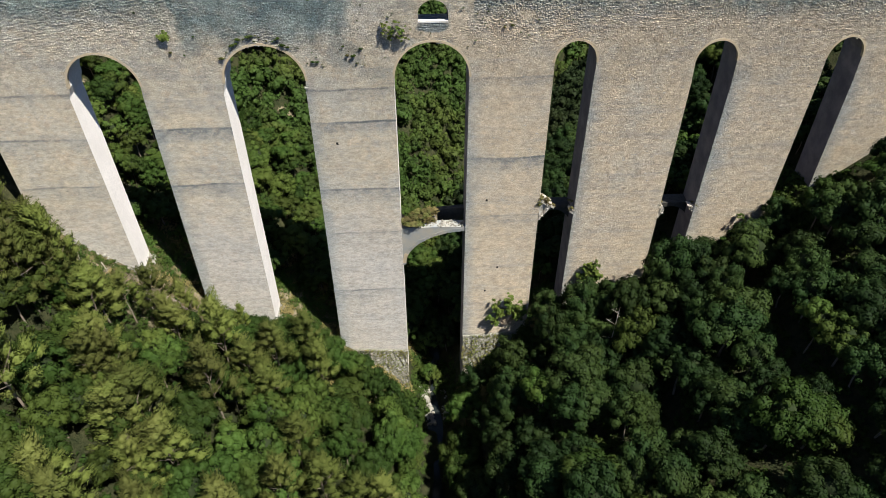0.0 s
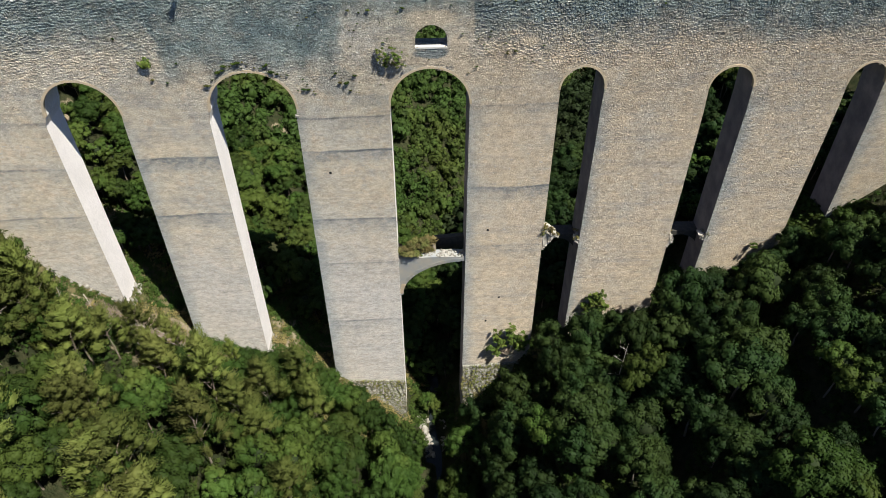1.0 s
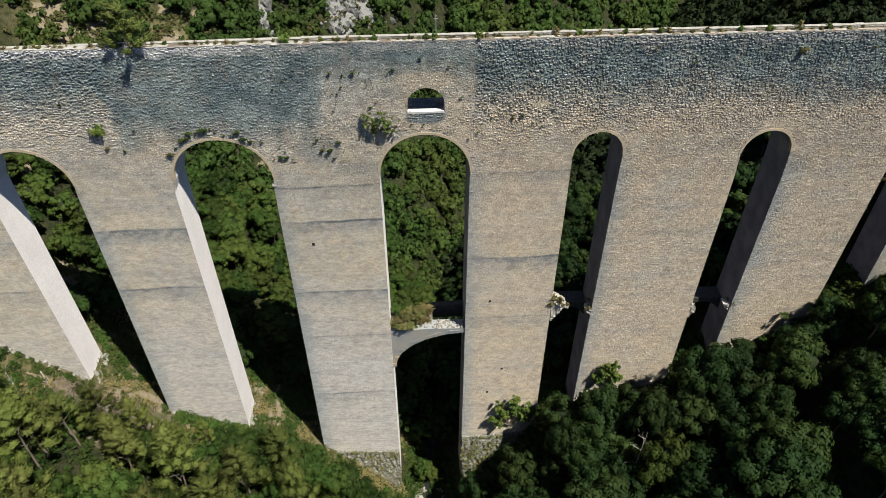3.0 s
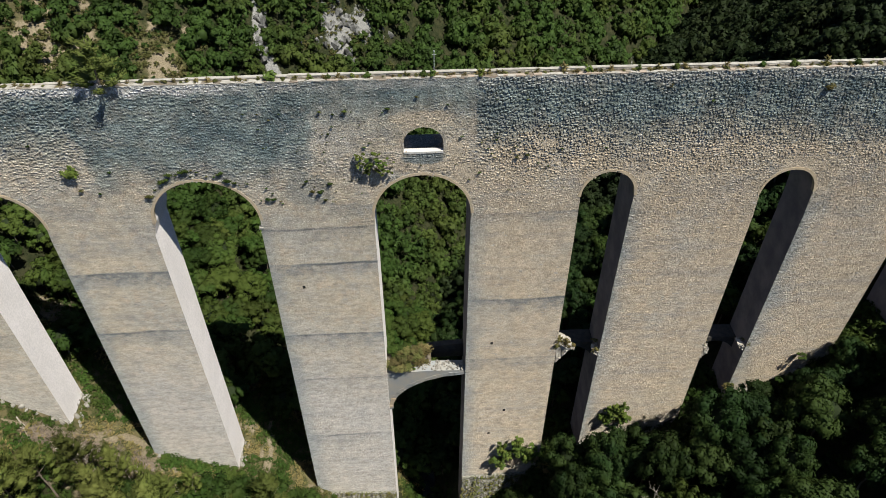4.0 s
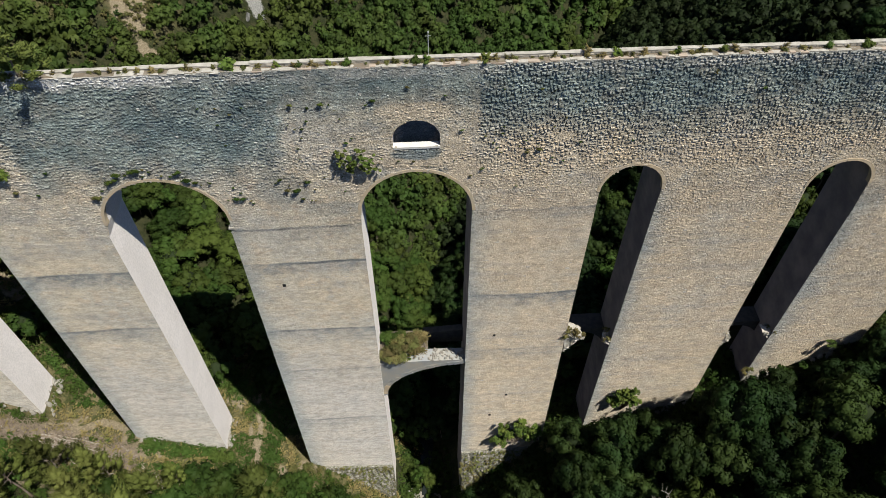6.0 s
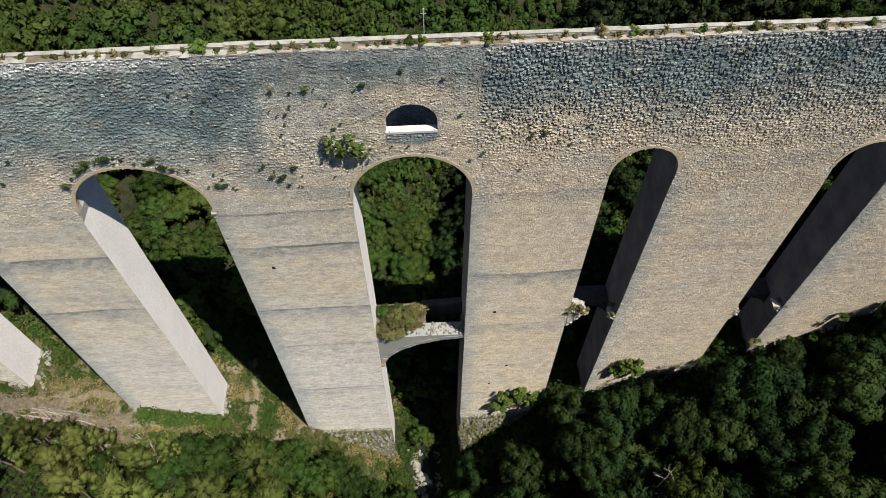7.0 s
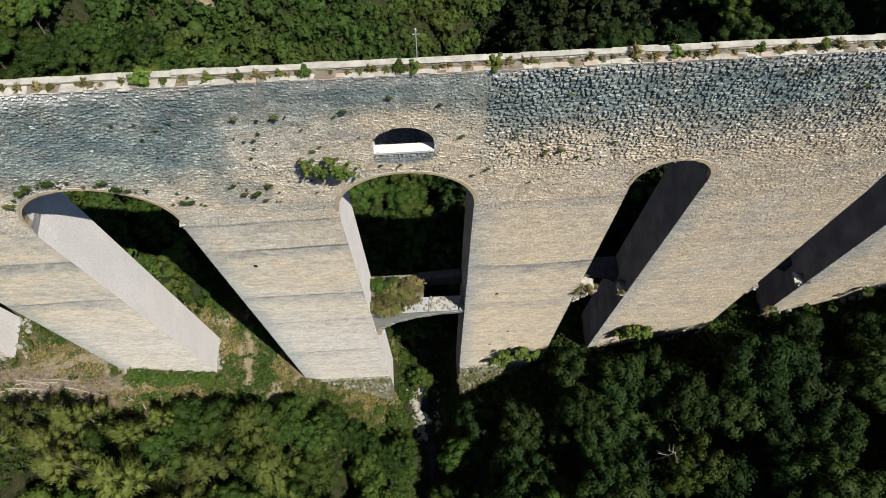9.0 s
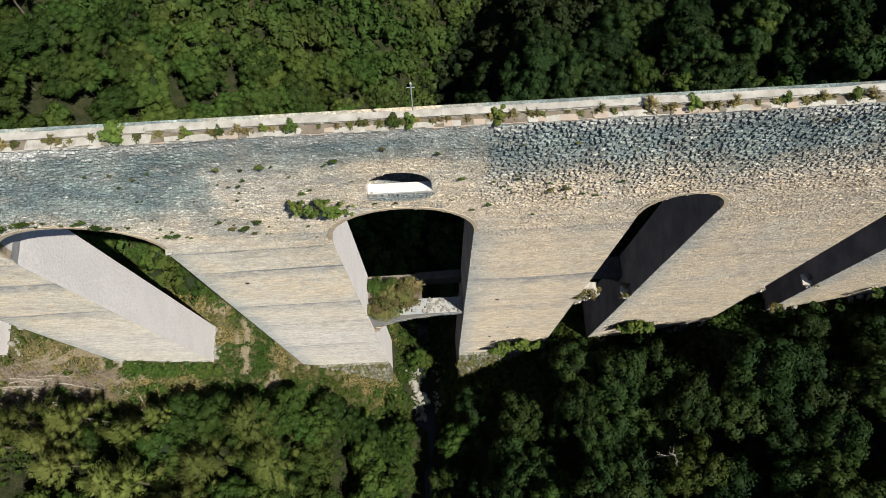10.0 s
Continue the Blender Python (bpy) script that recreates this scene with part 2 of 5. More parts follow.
def ground_material():
    """Leaf litter under the trees; dry grass, bare earth and pale rock where the cover attribute says so."""
    k = Mat("hillside_ground", 0.95, 0.1)
    n1, n2, n3 = k.noise(0.25, 5), k.noise(0.7, 5, 0.7), k.noise(4.0, 5, 0.7)
    cover = k.t.nodes.new("ShaderNodeVertexColor")
    cover.layer_name = "cover"
    rgb = k.t.nodes.new("ShaderNodeSeparateColor")
    k.put(rgb.inputs[0], cover.outputs[0])
    grass_f, earth_f, rock_f = rgb.outputs[0], rgb.outputs[1], rgb.outputs[2]
    c = k.mix(k.ramp(n2, 0.4, 0.62), (0.024, 0.030, 0.012), (0.048, 0.048, 0.022))
    grass = k.mix(k.ramp(n2, 0.40, 0.60), (0.062, 0.068, 0.024), (0.160, 0.135, 0.065))
    grass = k.mix(k.ramp(n1, 0.50, 0.64, 0, 0.8), grass, (0.205, 0.165, 0.092))
    grass = k.mix(k.ramp(n3, 0.52, 0.70, 0, 0.7), grass, (0.055, 0.070, 0.020))
    c = k.mix(grass_f, c, grass)
    earth = k.mix(k.ramp(n3, 0.35, 0.65), (0.32, 0.26, 0.175), (0.19, 0.155, 0.10))
    c = k.mix(k.ramp(k.math("ADD", earth_f, k.math("MULTIPLY", k.math("SUBTRACT", n2, 0.5), 0.9)), 0.35, 0.6), c, earth)
    rock = k.mix(k.ramp(n3, 0.35, 0.65), (0.33, 0.32, 0.30), (0.20, 0.195, 0.18))
    c = k.mix(k.ramp(k.math("ADD", rock_f, k.math("MULTIPLY", k.math("SUBTRACT", n2, 0.5), 0.9)), 0.35, 0.55), c, rock)
    c = k.tone(c, 0.87)
    return k.done(c, k.math("ADD", k.noise(2.5, 6), n3), 0.9, 0.35)


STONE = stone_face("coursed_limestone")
SIDE = plaster_side()
RING = plain("beige_voussoir_stone", (0.52, 0.40, 0.26), (0.45, 0.375, 0.28), 0.6, bump=0.8)
COPING = plain("pale_coping_stone", (0.43, 0.40, 0.35), (0.29, 0.265, 0.225), 1.4, bump=0.8)
SILL = plain("pale_worn_sill_stone", (0.70, 0.67, 0.63), (0.60, 0.57, 0.53), 1.2)
# side stone darkened to hold the shade of faces away from the sun
SHADY = plain("shade_darkened_side_stone", (0.17, 0.155, 0.165), (0.29, 0.255, 0.25), 0.35, bump=0.9)
PARAPET = plain("rough_parapet_masonry", (0.40, 0.355, 0.29), (0.28, 0.255, 0.215), 2.6, bump=1.0)
REDDISH = plain("pinkish_coping_stone", (0.40, 0.31, 0.24), (0.32, 0.27, 0.22), 1.6)
GROUTED = plain("earthy_mortar", (0.155, 0.12, 0.085), (0.22, 0.19, 0.15), 1.5)
CROSS = plain("grey_weathered_masonry", (0.27, 0.28, 0.28), (0.36, 0.325, 0.27), 0.5, bump=0.8)
FOOT = plain("overgrown_rubble", (0.40, 0.38, 0.33), (0.10, 0.095, 0.05), 3.2, bump=0.9)
HOLE = plain("deep_hole_shade", (0.02, 0.02, 0.02), (0.03, 0.028, 0.025), 3.0)
WATER = plain("dark_stream_water", (0.012, 0.016, 0.016), (0.022, 0.026, 0.024), 0.6, 0.06, 0.1)
CLIFF = plain("grey_limestone_crag", (0.24, 0.235, 0.225), (0.08, 0.078, 0.07), 0.9, bump=1.0)
RUBBLE = plain("broken_white_rubble", (0.31, 0.29, 0.255), (0.19, 0.17, 0.14), 1.4, bump=1.0)
BARED = plain("bared_pale_rubble", (0.54, 0.495, 0.43), (0.37, 0.32, 0.25), 1.8, bump=1.0)
# near-black masonry: the shade inside the openings is put into its colour
SHADE_MASONRY = plain("shade_dark_masonry", (0.045, 0.043, 0.040), (0.075, 0.068, 0.055), 1.5, bump=0.8)
GROUND = ground_material()
BARK = plain("grey_brown_bark", (0.16, 0.12, 0.09), (0.24, 0.20, 0.16), 2.0)
OAK = foliage("oak_leaves", (0.022, 0.046, 0.009), (0.046, 0.082, 0.016), (0.064, 0.084, 0.017))
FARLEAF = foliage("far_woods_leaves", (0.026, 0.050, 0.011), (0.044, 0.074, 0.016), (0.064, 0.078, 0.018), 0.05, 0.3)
# far leaves again, darkened so that the slope's shade is in the colour
FARSHADED = foliage("far_shaded_leaves", (0.012, 0.025, 0.009), (0.022, 0.040, 0.013), (0.034, 0.044, 0.015), 0.05, 0.3)
HOLM = foliage("holm_oak_leaves", (0.0120, 0.0275, 0.0080), (0.0230, 0.0460, 0.0120), (0.0385, 0.0570, 0.0140))
DRY = foliage("dry_grass_blades", (0.150, 0.125, 0.050), (0.280, 0.215, 0.095), (0.110, 0.120, 0.035), 0.4)
FIG = foliage("fig_leaves", (0.060, 0.098, 0.018), (0.115, 0.165, 0.036), (0.150, 0.175, 0.038), 0.5)
OLIVE = foliage("olive_green_leaves", (0.075, 0.085, 0.024), (0.130, 0.135, 0.045), (0.150, 0.120, 0.050), 0.6)
WOOD = plain("bleached_dead_wood", (0.46, 0.41, 0.345), (0.30, 0.26, 0.21), 3.0)
TWIGS = plain("dry_brown_twigs", (0.27, 0.215, 0.165), (0.15, 0.115, 0.085), 2.0)
METAL = plain("grey_galvanised_steel", (0.45, 0.46, 0.47), (0.38, 0.39, 0.40), 5.0, 0.5, 0.05)
PINE = foliage("pine_needles", (0.094, 0.118, 0.027), (0.140, 0.165, 0.039), (0.116, 0.120, 0.034))
YOUNG = foliage("young_pine_needles", (0.095, 0.120, 0.028), (0.150, 0.175, 0.046), (0.13, 0.15, 0.04))
BUSH = foliage("shrub_leaves", (0.0324, 0.0648, 0.0117), (0.0594, 0.1008, 0.0207), (0.0765, 0.0900, 0.0198))
# dark heart of a crown: shade between the boughs put in as colour
CORE = plain("crown_shade_core", (0.016, 0.026, 0.009), (0.026, 0.036, 0.013), 2.0)


# ---- mesh helpers ----
def mesh_of(name, verts, faces, *mats):
    me = bpy.data.meshes.new(name)
    me.from_pydata(np.asarray(verts, float).tolist(), [], faces if isinstance(faces, list) else faces.tolist())
    for m in mats:
        me.materials.append(m)
    return me


def part(name, bm, material, parent, label=""):
    me = bm
    if isinstance(bm, bmesh.types.BMesh):
        me = bpy.data.meshes.new(name)
        bm.to_mesh(me)
        bm.free()
    if material is not None:
        me.materials.append(material)
    ob = new(name, me)
    ob.parent = parent
    return tagged(ob, label)


def thing(name, label, category, group="", kind="", at=(0, 0, 0)):
    ob = new(name)
    ob.location = at
    ob.empty_display_size = 0.5
    return tagged(ob, label, category, group, kind)


def prism(outline, y0, y1):
    """A closed slab from an outline of (x, z), counter-clockwise seen from -y, between two depths."""
    bm = bmesh.new()
    a = [bm.verts.new((x, y0, z)) for x, z in outline]
    b = [bm.verts.new((x, y1, z)) for x, z in outline]
    bm.faces.new(a)
    bm.faces.new(b[::-1])
    n = len(outline)
    for i in range(n):
        j = (i + 1) % n
        bm.faces.new((a[i], b[i], b[j], a[j]))
    bmesh.ops.recalc_face_normals(bm, faces=bm.faces)
    return bm


def box_arrays(x0, x1, y0, y1, z0, z1, rng, wob=0.02, wob_y=0.015):
    """Many rough blocks without backs, the front at y0. All arguments are arrays. Returns verts, quads."""
    n = len(x0)
    v = np.empty((n, 8, 3))
    for i, (sx, sz) in enumerate(((0, 0), (1, 0), (1, 1), (0, 1))):
        v[:, i, 0], v[:, i, 2] = np.where(sx, x1, x0), np.where(sz, z1, z0)
        v[:, i, 1] = y1
        v[:, i + 4] = v[:, i]
        v[:, i + 4, 1] = y0
    inner = rng.uniform(0.15, 1.0, (n, 4)) * wob
    v[:, 4:, 0] += inner * np.array([1, -1, -1, 1])
    v[:, 4:, 2] += rng.uniform(0.15, 1.0, (n, 4)) * wob * np.array([1, 1, -1, -1])
    skew = np.minimum(0.16 * np.minimum(x1 - x0, z1 - z0), wob)[:, None]
    v[:, 4:, 0] += rng.normal(0, 1, (n, 4)) * skew
    v[:, 4:, 2] += rng.normal(0, 1, (n, 4)) * skew
    v[:, 4:, 1] += rng.uniform(-1, 1, (n, 4)) * wob_y
    q = np.array([[4, 5, 6, 7], [0, 1, 5, 4], [1, 2, 6, 5], [2, 3, 7, 6], [3, 0, 4, 7]])
    f = (q[None] + 8 * np.arange(n)[:, None, None]).reshape(-1, 4)
    return v.reshape(-1, 3), f


# ---- terrain ----
SECTION_X = (-1500, -260, -130, -70, -59, -44, -37, -25, -14, -6, -2, 0, 4, 7, 9, 14, 20, 26, 30, 34, 39.6, 45, 50, 57.5, 63.5, 71, 110, 240, 1500)
SECTION_Z = (170.0, 150.0, 92.0, 48.7, 39.3, 24.8, 18.7, 12.6, 5.8, -1.7, -6.5, -9.7, -10.8, -8.7, -4.3, 2.1, 9.6, 13.7, 14.7, 17.1, 21.4, 25.6, 28.8, 34.6, 40.4, 47.7, 79.0, 140.0, 170.0)


def stream_x(y):
    """The stream runs straight under the bridge and bends to +x far behind it."""
    return 0.8 * 12 * np.log1p(np.exp(np.clip((np.asarray(y, float) - 142) / 12, -40, 60)))


def ground_z(x, y):
    x, y = np.asarray(x, float), np.asarray(y, float)
    s = x - stream_x(y)
    z = np.interp(s, SECTION_X, SECTION_Z)
    front = np.clip(80 - y, 0, 90)
    z = z + 0.30 * front * np.clip((-s - 4) / 28, 0, 1) * np.exp(-front / 60)
    z = z + 0.30 * front * np.clip((s - 6) / 10, 0, 1) * np.exp(-front / 60)
    z = z + 0.9 * np.sin(x * 0.21 + 0.6 * np.sin(y * 0.13)) * np.sin(y * 0.17 + 1.3) * np.clip(np.abs(y - 87) / 12, 0, 1)
    z = z + 0.25 * np.sin(x * 0.83 + 1.1) * np.sin(y * 0.71)
    return z


gx = np.concatenate([np.linspace(-1500, -160, 12), np.arange(-150, -54, 2.0), np.arange(-54, 6, 0.6), np.arange(6, 170, 2.0), np.linspace(180, 1500, 12)])
gy = np.concatenate([np.linspace(-900, -20, 10), np.arange(-10, 74, 2.0), np.arange(74, 96, 0.55), np.arange(96, 300, 2.0), np.linspace(315, 1800, 14)])
X, Y = np.meshgrid(gx, gy)
gv = np.stack([X.ravel(), Y.ravel(), ground_z(X, Y).ravel()], 1)
ii = (np.arange(len(gy) - 1)[:, None] * len(gx) + np.arange(len(gx) - 1)).ravel()
gf = np.stack([ii, ii + 1, ii + 1 + len(gx), ii + len(gx)], 1)
ground_mesh = mesh_of("ground", gv, gf, GROUND)
ground_mesh.shade_smooth()


def blob(x, y, cx, cy, rx, ry):
    return np.clip(1.6 - 1.6 * np.hypot((x - cx) / rx, (y - cy) / ry), 0, 1)


def trail(x, y, pts, half):
    """Nearness to a worn path along a polyline."""
    best = np.full(x.shape, 1e9)
    for (ax, ay), (bx, by) in zip(pts[:-1], pts[1:]):
        dx, dy = bx - ax, by - ay
        f = np.clip(((x - ax) * dx + (y - ay) * dy) / (dx * dx + dy * dy), 0, 1)
        best = np.minimum(best, np.hypot(x - ax - f * dx, y - ay - f * dy))
    return np.clip(1.5 - best / half, 0, 1)


cx_, cy_ = gv[:, 0], gv[:, 1]
cover_grass = np.maximum.reduce([
    np.clip((cy_ - 74) / 4, 0, 1) * np.clip((101 - cy_) / 6, 0, 1) * np.clip((-cx_ - 2) / 4, 0, 1) * np.clip((cx_ + 64) / 6, 0, 1),
    blob(cx_, cy_, 13, 81, 8, 5), blob(cx_, cy_, -62, 150, 12, 12), blob(cx_, cy_, -47, 160, 9, 8)])
cover_earth = np.maximum.reduce([
    trail(cx_, cy_, ((-52, 82.4), (-46.8, 83.0), (-44.6, 84.2), (-42.6, 85.9)), 0.28), trail(cx_, cy_, ((-44.6, 83.3), (-41.9, 84.9), (-40.7, 86.1), (-38.2, 86.3), (-36, 84), (-33.3, 82.6)), 0.28),
    trail(cx_, cy_, ((-47, 82.6), (-43.2, 82.3), (-40.7, 82.4), (-37.7, 81.7)), 0.25), trail(cx_, cy_, ((-22.8, 95), (-22.3, 91.3), (-22.4, 86.2), (-22.1, 83)), 0.28), trail(cx_, cy_, ((-46, 81), (-40.4, 81.2), (-38.4, 80.1)), 0.25),
    0.6 * blob(cx_, cy_, -36.5, 83.2, 3.4, 2.0), 0.58 * blob(cx_, cy_, -44, 80.8, 7, 2.6), 0.5 * blob(cx_, cy_, -41.5, 76.5, 6, 3.5), 0.5 * blob(cx_, cy_, -46.5, 76.0, 3, 2.5), 0.7 * blob(cx_, cy_, -18.7, 82.4, 1.6, 2.6), 0.9 * blob(cx_, cy_, -15.4, 84.2, 2.2, 1.6), 0.6 * blob(cx_, cy_, -25.8, 92.7, 2.5, 2), blob(cx_, cy_, -28.8, 79.4, 1.2, 0.8),
    0.5 * blob(cx_, cy_, -29.5, 83.6, 1.6, 0.6), 0.9 * trail(cx_, cy_, ((-47.3, 81.5), (-44.4, 83.2), (-42.9, 85.3)), 0.3), 0.9 * trail(cx_, cy_, ((-44.1, 82.7), (-42.4, 84.3), (-41.0, 85.4), (-38.3, 85.6), (-38.7, 83.2), (-38.1, 82.2)), 0.3), 0.8 * trail(cx_, cy_, ((-23.0, 91.7), (-23.3, 88.2), (-22.4, 84.9)), 0.3),
    blob(cx_, cy_, -30, 77.5, 2.5, 1.5), 1.1 * blob(cx_, cy_, -63.5, 150.5, 7, 5.5), 0.9 * blob(cx_, cy_, -64.5, 158, 2.5, 8), 1.1 * blob(cx_, cy_, -47.0, 157.6, 3.6, 6), 0.75 * blob(cx_, cy_, -43.2, 167.5, 2.4, 3.5), 0.7 * blob(cx_, cy_, -49.6, 165, 1.8, 2.5), 0.8 * blob(cx_, cy_, -44.0, 151.5, 3.0, 2.4), 0.7 * blob(cx_, cy_, -30, 145.5, 3, 3), 0.8 * trail(cx_, cy_, ((-62, 146), (-58, 156), (-62, 168)), 0.7), blob(cx_, cy_, -10, 78.5, 1.8, 1.2), 0.8 * blob(cx_, cy_, -61, 119, 4, 5), 0.8 * blob(cx_, cy_, -52, 101.5, 4, 3), 0.8 * trail(cx_, cy_, ((0.1, 86.5), (0.7, 83.0), (1.9, 80.0)), 0.5)])
cover_rock = np.maximum.reduce([
    0.8 * blob(cx_, cy_, -14.5, 190, 5, 8), 0.7 * blob(cx_, cy_, -20, 196, 4, 5), 0.7 * blob(cx_, cy_, -9, 196, 4, 5), 0.9 * trail(cx_, cy_, ((-31, 184), (-31, 177), (-27.5, 171)), 1.5),
    0.8 * trail(cx_, cy_, ((69, 230), (75, 238), (80, 245), (87, 255)), 0.6)])
layer = ground_mesh.color_attributes.new("cover", "FLOAT_COLOR", "POINT")
layer.data.foreach_set("color", np.stack([cover_grass, cover_earth, cover_rock, np.ones_like(cx_)], 1).astype(np.float32).ravel())
tagged(new("ground", ground_mesh), "steep gorge slopes of dry grass and bare earth", "ground", kind="structure")

# ---- bridge ----
FACE, BACK, TOP, DECK, SPRING = 85.0, 90.0, 78.8, 75.0, 61.1
# openings between the piers: left and right edge of the arch, of the jambs at 62 m and at 2 m, springing, crown
OPENINGS = [
    (-68.5, -58.7, -69.0, -58.85, -70.0, -60.0, 62.3, 67.2),
    (-45.7, -36.3, -46.2, -36.4, -46.5, -37.6, 62.5, 67.35),
    (-25.05, -14.15, -25.5, -14.3, -26.2, -14.95, 62.7, 68.05),
    (-2.1, 8.15, -2.2, 8.13, -2.4, 8.24, 62.7, 67.95),
    (19.75, 25.5, 19.8, 25.5, 20.4, 26.2, 64.4, 67.6),
    (39.3, 45.1, 39.5, 45.3, 40.6, 46.3, 64.0, 67.1),
    (57.75, 62.7, 57.9, 62.9, 58.2, 65.0, 64.1, 67.15),
]
WINDOW = (1.28, 5.2, 70.65, 71.75, 73.6)  # left, right, sill, springing, crown
FLOOR = 69.5  # of the vaulted passage behind the window
END_L, END_R = -96.0, 96.0


def edges_at(o, z):
    """Left and right edge of an opening at a height, or None above its crown."""
    l, r, lt, rt, lb, rb, s, c = o
    if z >= c:
        return None
    if z > s:
        k = math.sqrt(max(0.0, 1 - ((z - s) / (c - s)) ** 2))
        m, h = (l + r) / 2, (r - l) / 2
        return m - h * k, m + h * k
    if z >= SPRING:
        f = (s - z) / (s - SPRING)
        return l + (lt - l) * f, r + (rt - r) * f
    f = (62 - z) / 60
    return lt + (lb - lt) * f, rt + (rb - rt) * f


def solid_runs(z):
    """The stretches of x where the front wall is stone at a height."""
    runs, at = [], END_L
    gaps = [e for e in (edges_at(o, z) for o in OPENINGS) if e]
    if WINDOW[2] < z < WINDOW[4]:
        s, c = WINDOW[3], WINDOW[4]
        k = math.sqrt(max(0.0, 1 - (max(z - s, 0) / (c - s)) ** 2))
        m, h = (WINDOW[0] + WINDOW[1]) / 2, (WINDOW[1] - WINDOW[0]) / 2
        gaps.append((m - h * k, m + h * k))
    for a, b in sorted(gaps):
        runs.append((at, a))
        at = b
    return runs + [(at, END_R)]


bridge = thing("aqueduct_bridge", "tall medieval stone aqueduct bridge with slender piers and round arches", "bridge")


def arc(o, n=28):
    l, r, s, c = o[0], o[1], o[-2], o[-1]
    m, h = (l + r) / 2, (r - l) / 2
    return [(m - h * math.cos(math.pi * i / n), s + (c - s) * math.sin(math.pi * i / n)) for i in range(n + 1)]


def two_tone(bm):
    """The dressed sunny sides get the second material; the third paints shade onto the shady sides and soffits."""
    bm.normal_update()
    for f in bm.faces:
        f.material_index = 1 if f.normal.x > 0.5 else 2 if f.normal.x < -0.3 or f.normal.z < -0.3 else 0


# the arcade: one slab from the springing up to the window's floor, another on it up to the walkway
outline = [(END_L, SPRING)]
for o in OPENINGS:
    a, b = edges_at(o, SPRING)
    outline += [(a, SPRING)] + arc(o) + [(b, SPRING)]
outline += [(END_R, SPRING), (END_R, FLOOR), (END_L, FLOOR)]
wl, wr, ws, wsp, wc = WINDOW
wm, wh = (wl + wr) / 2, (wr - wl) / 2
head_arc = [(wm - wh * math.cos(math.pi * i / 16), wsp + (wc - wsp) * math.sin(math.pi * i / 16)) for i in range(17)]
above = [(END_L, FLOOR), (wl, FLOOR), (wl, wsp)] + head_arc[1:-1] + [(wr, wsp), (wr, FLOOR), (END_R, FLOOR), (END_R, DECK), (END_L, DECK)]
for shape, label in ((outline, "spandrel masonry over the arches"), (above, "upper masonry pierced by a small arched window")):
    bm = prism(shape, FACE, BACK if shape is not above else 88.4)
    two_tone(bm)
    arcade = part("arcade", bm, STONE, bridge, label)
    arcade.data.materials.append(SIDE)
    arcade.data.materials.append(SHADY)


# the piers
def pier_mesh(i):
    """One closed shaft."""
    rings = []
    for z, p in [(SPRING - 0.001, 0.0), (40.0, 0.0), (20.0, 0.0), (-18.0, 0.0)]:
        l = edges_at(OPENINGS[i - 1], z)[1] - p * 0.5 if i else END_L
        r = edges_at(OPENINGS[i], z)[0] + p * 0.5 if i < len(OPENINGS) else END_R
        rings.append([(l, FACE - p, z), (r, FACE - p, z), (r, BACK + p, z), (l, BACK + p, z)])
    bm = bmesh.new()
    vs = [[bm.verts.new(c) for c in r] for r in rings]
    for a, b in zip(vs[:-1], vs[1:]):
        for j in range(4):
            q = (j + 1) % 4
            bm.faces.new((a[j], b[j], b[q], a[q]))
    bm.faces.new(vs[0]), bm.faces.new(vs[-1][::-1])
    bmesh.ops.recalc_face_normals(bm, faces=bm.faces)
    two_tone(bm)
    return bm


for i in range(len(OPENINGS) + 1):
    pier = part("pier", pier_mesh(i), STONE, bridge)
    # from pier 4 on, both sides take the shade-darkened stone, against bounced light
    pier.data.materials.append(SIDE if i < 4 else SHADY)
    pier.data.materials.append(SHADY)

# the thin wall above the walkway, with its window
WALL_BACK = FACE + 0.88


def parapet_rise(x):
    """The parapet dies out towards the old stretch of the wall."""
    return 0.30 * min(1.0, max(0.0, (x + 38.0) / 30.0))


outline = [(END_L, DECK), (END_R, DECK), (END_R, TOP), (END_L, TOP)]
part("upper_wall", prism(outline, FACE, WALL_BACK), STONE, bridge, "grey lichen-stained upper wall")
part("sill_wall", prism([(wl - 0.02, FLOOR - 0.05), (wr + 0.02, FLOOR - 0.05), (wr + 0.02, ws - 0.06), (wl - 0.02, ws - 0.06)], FACE + 0.01, FACE + 0.56), STONE, bridge, "low wall under the window opening")
part("window_sill", prism([(wl + 0.01, ws - 0.06), (wr - 0.01, ws - 0.06), (wr - 0.01, ws + 0.16), (wl + 0.01, ws + 0.16)], FACE - 0.06, FACE + 0.58), SILL, bridge, "pale worn stone window sill")

# the wall top: a worn mortar bed, and a low parapet along the rear
part("wall_top", prism([(END_L, TOP), (END_R, TOP), (END_R, TOP + 0.05), (END_L, TOP + 0.05)], FACE + 0.02, WALL_BACK), GROUTED, bridge, "earth-filled wall top between coping and parapet")
part("parapet", prism([(END_L, TOP), (END_R, TOP), (END_R, TOP + 0.30), (-8.0, TOP + 0.30), (-38.0, TOP + 0.06), (END_L, TOP + 0.06)], FACE + 0.52, WALL_BACK - 0.05), PARAPET, bridge, "low parapet of rough mortared stones")


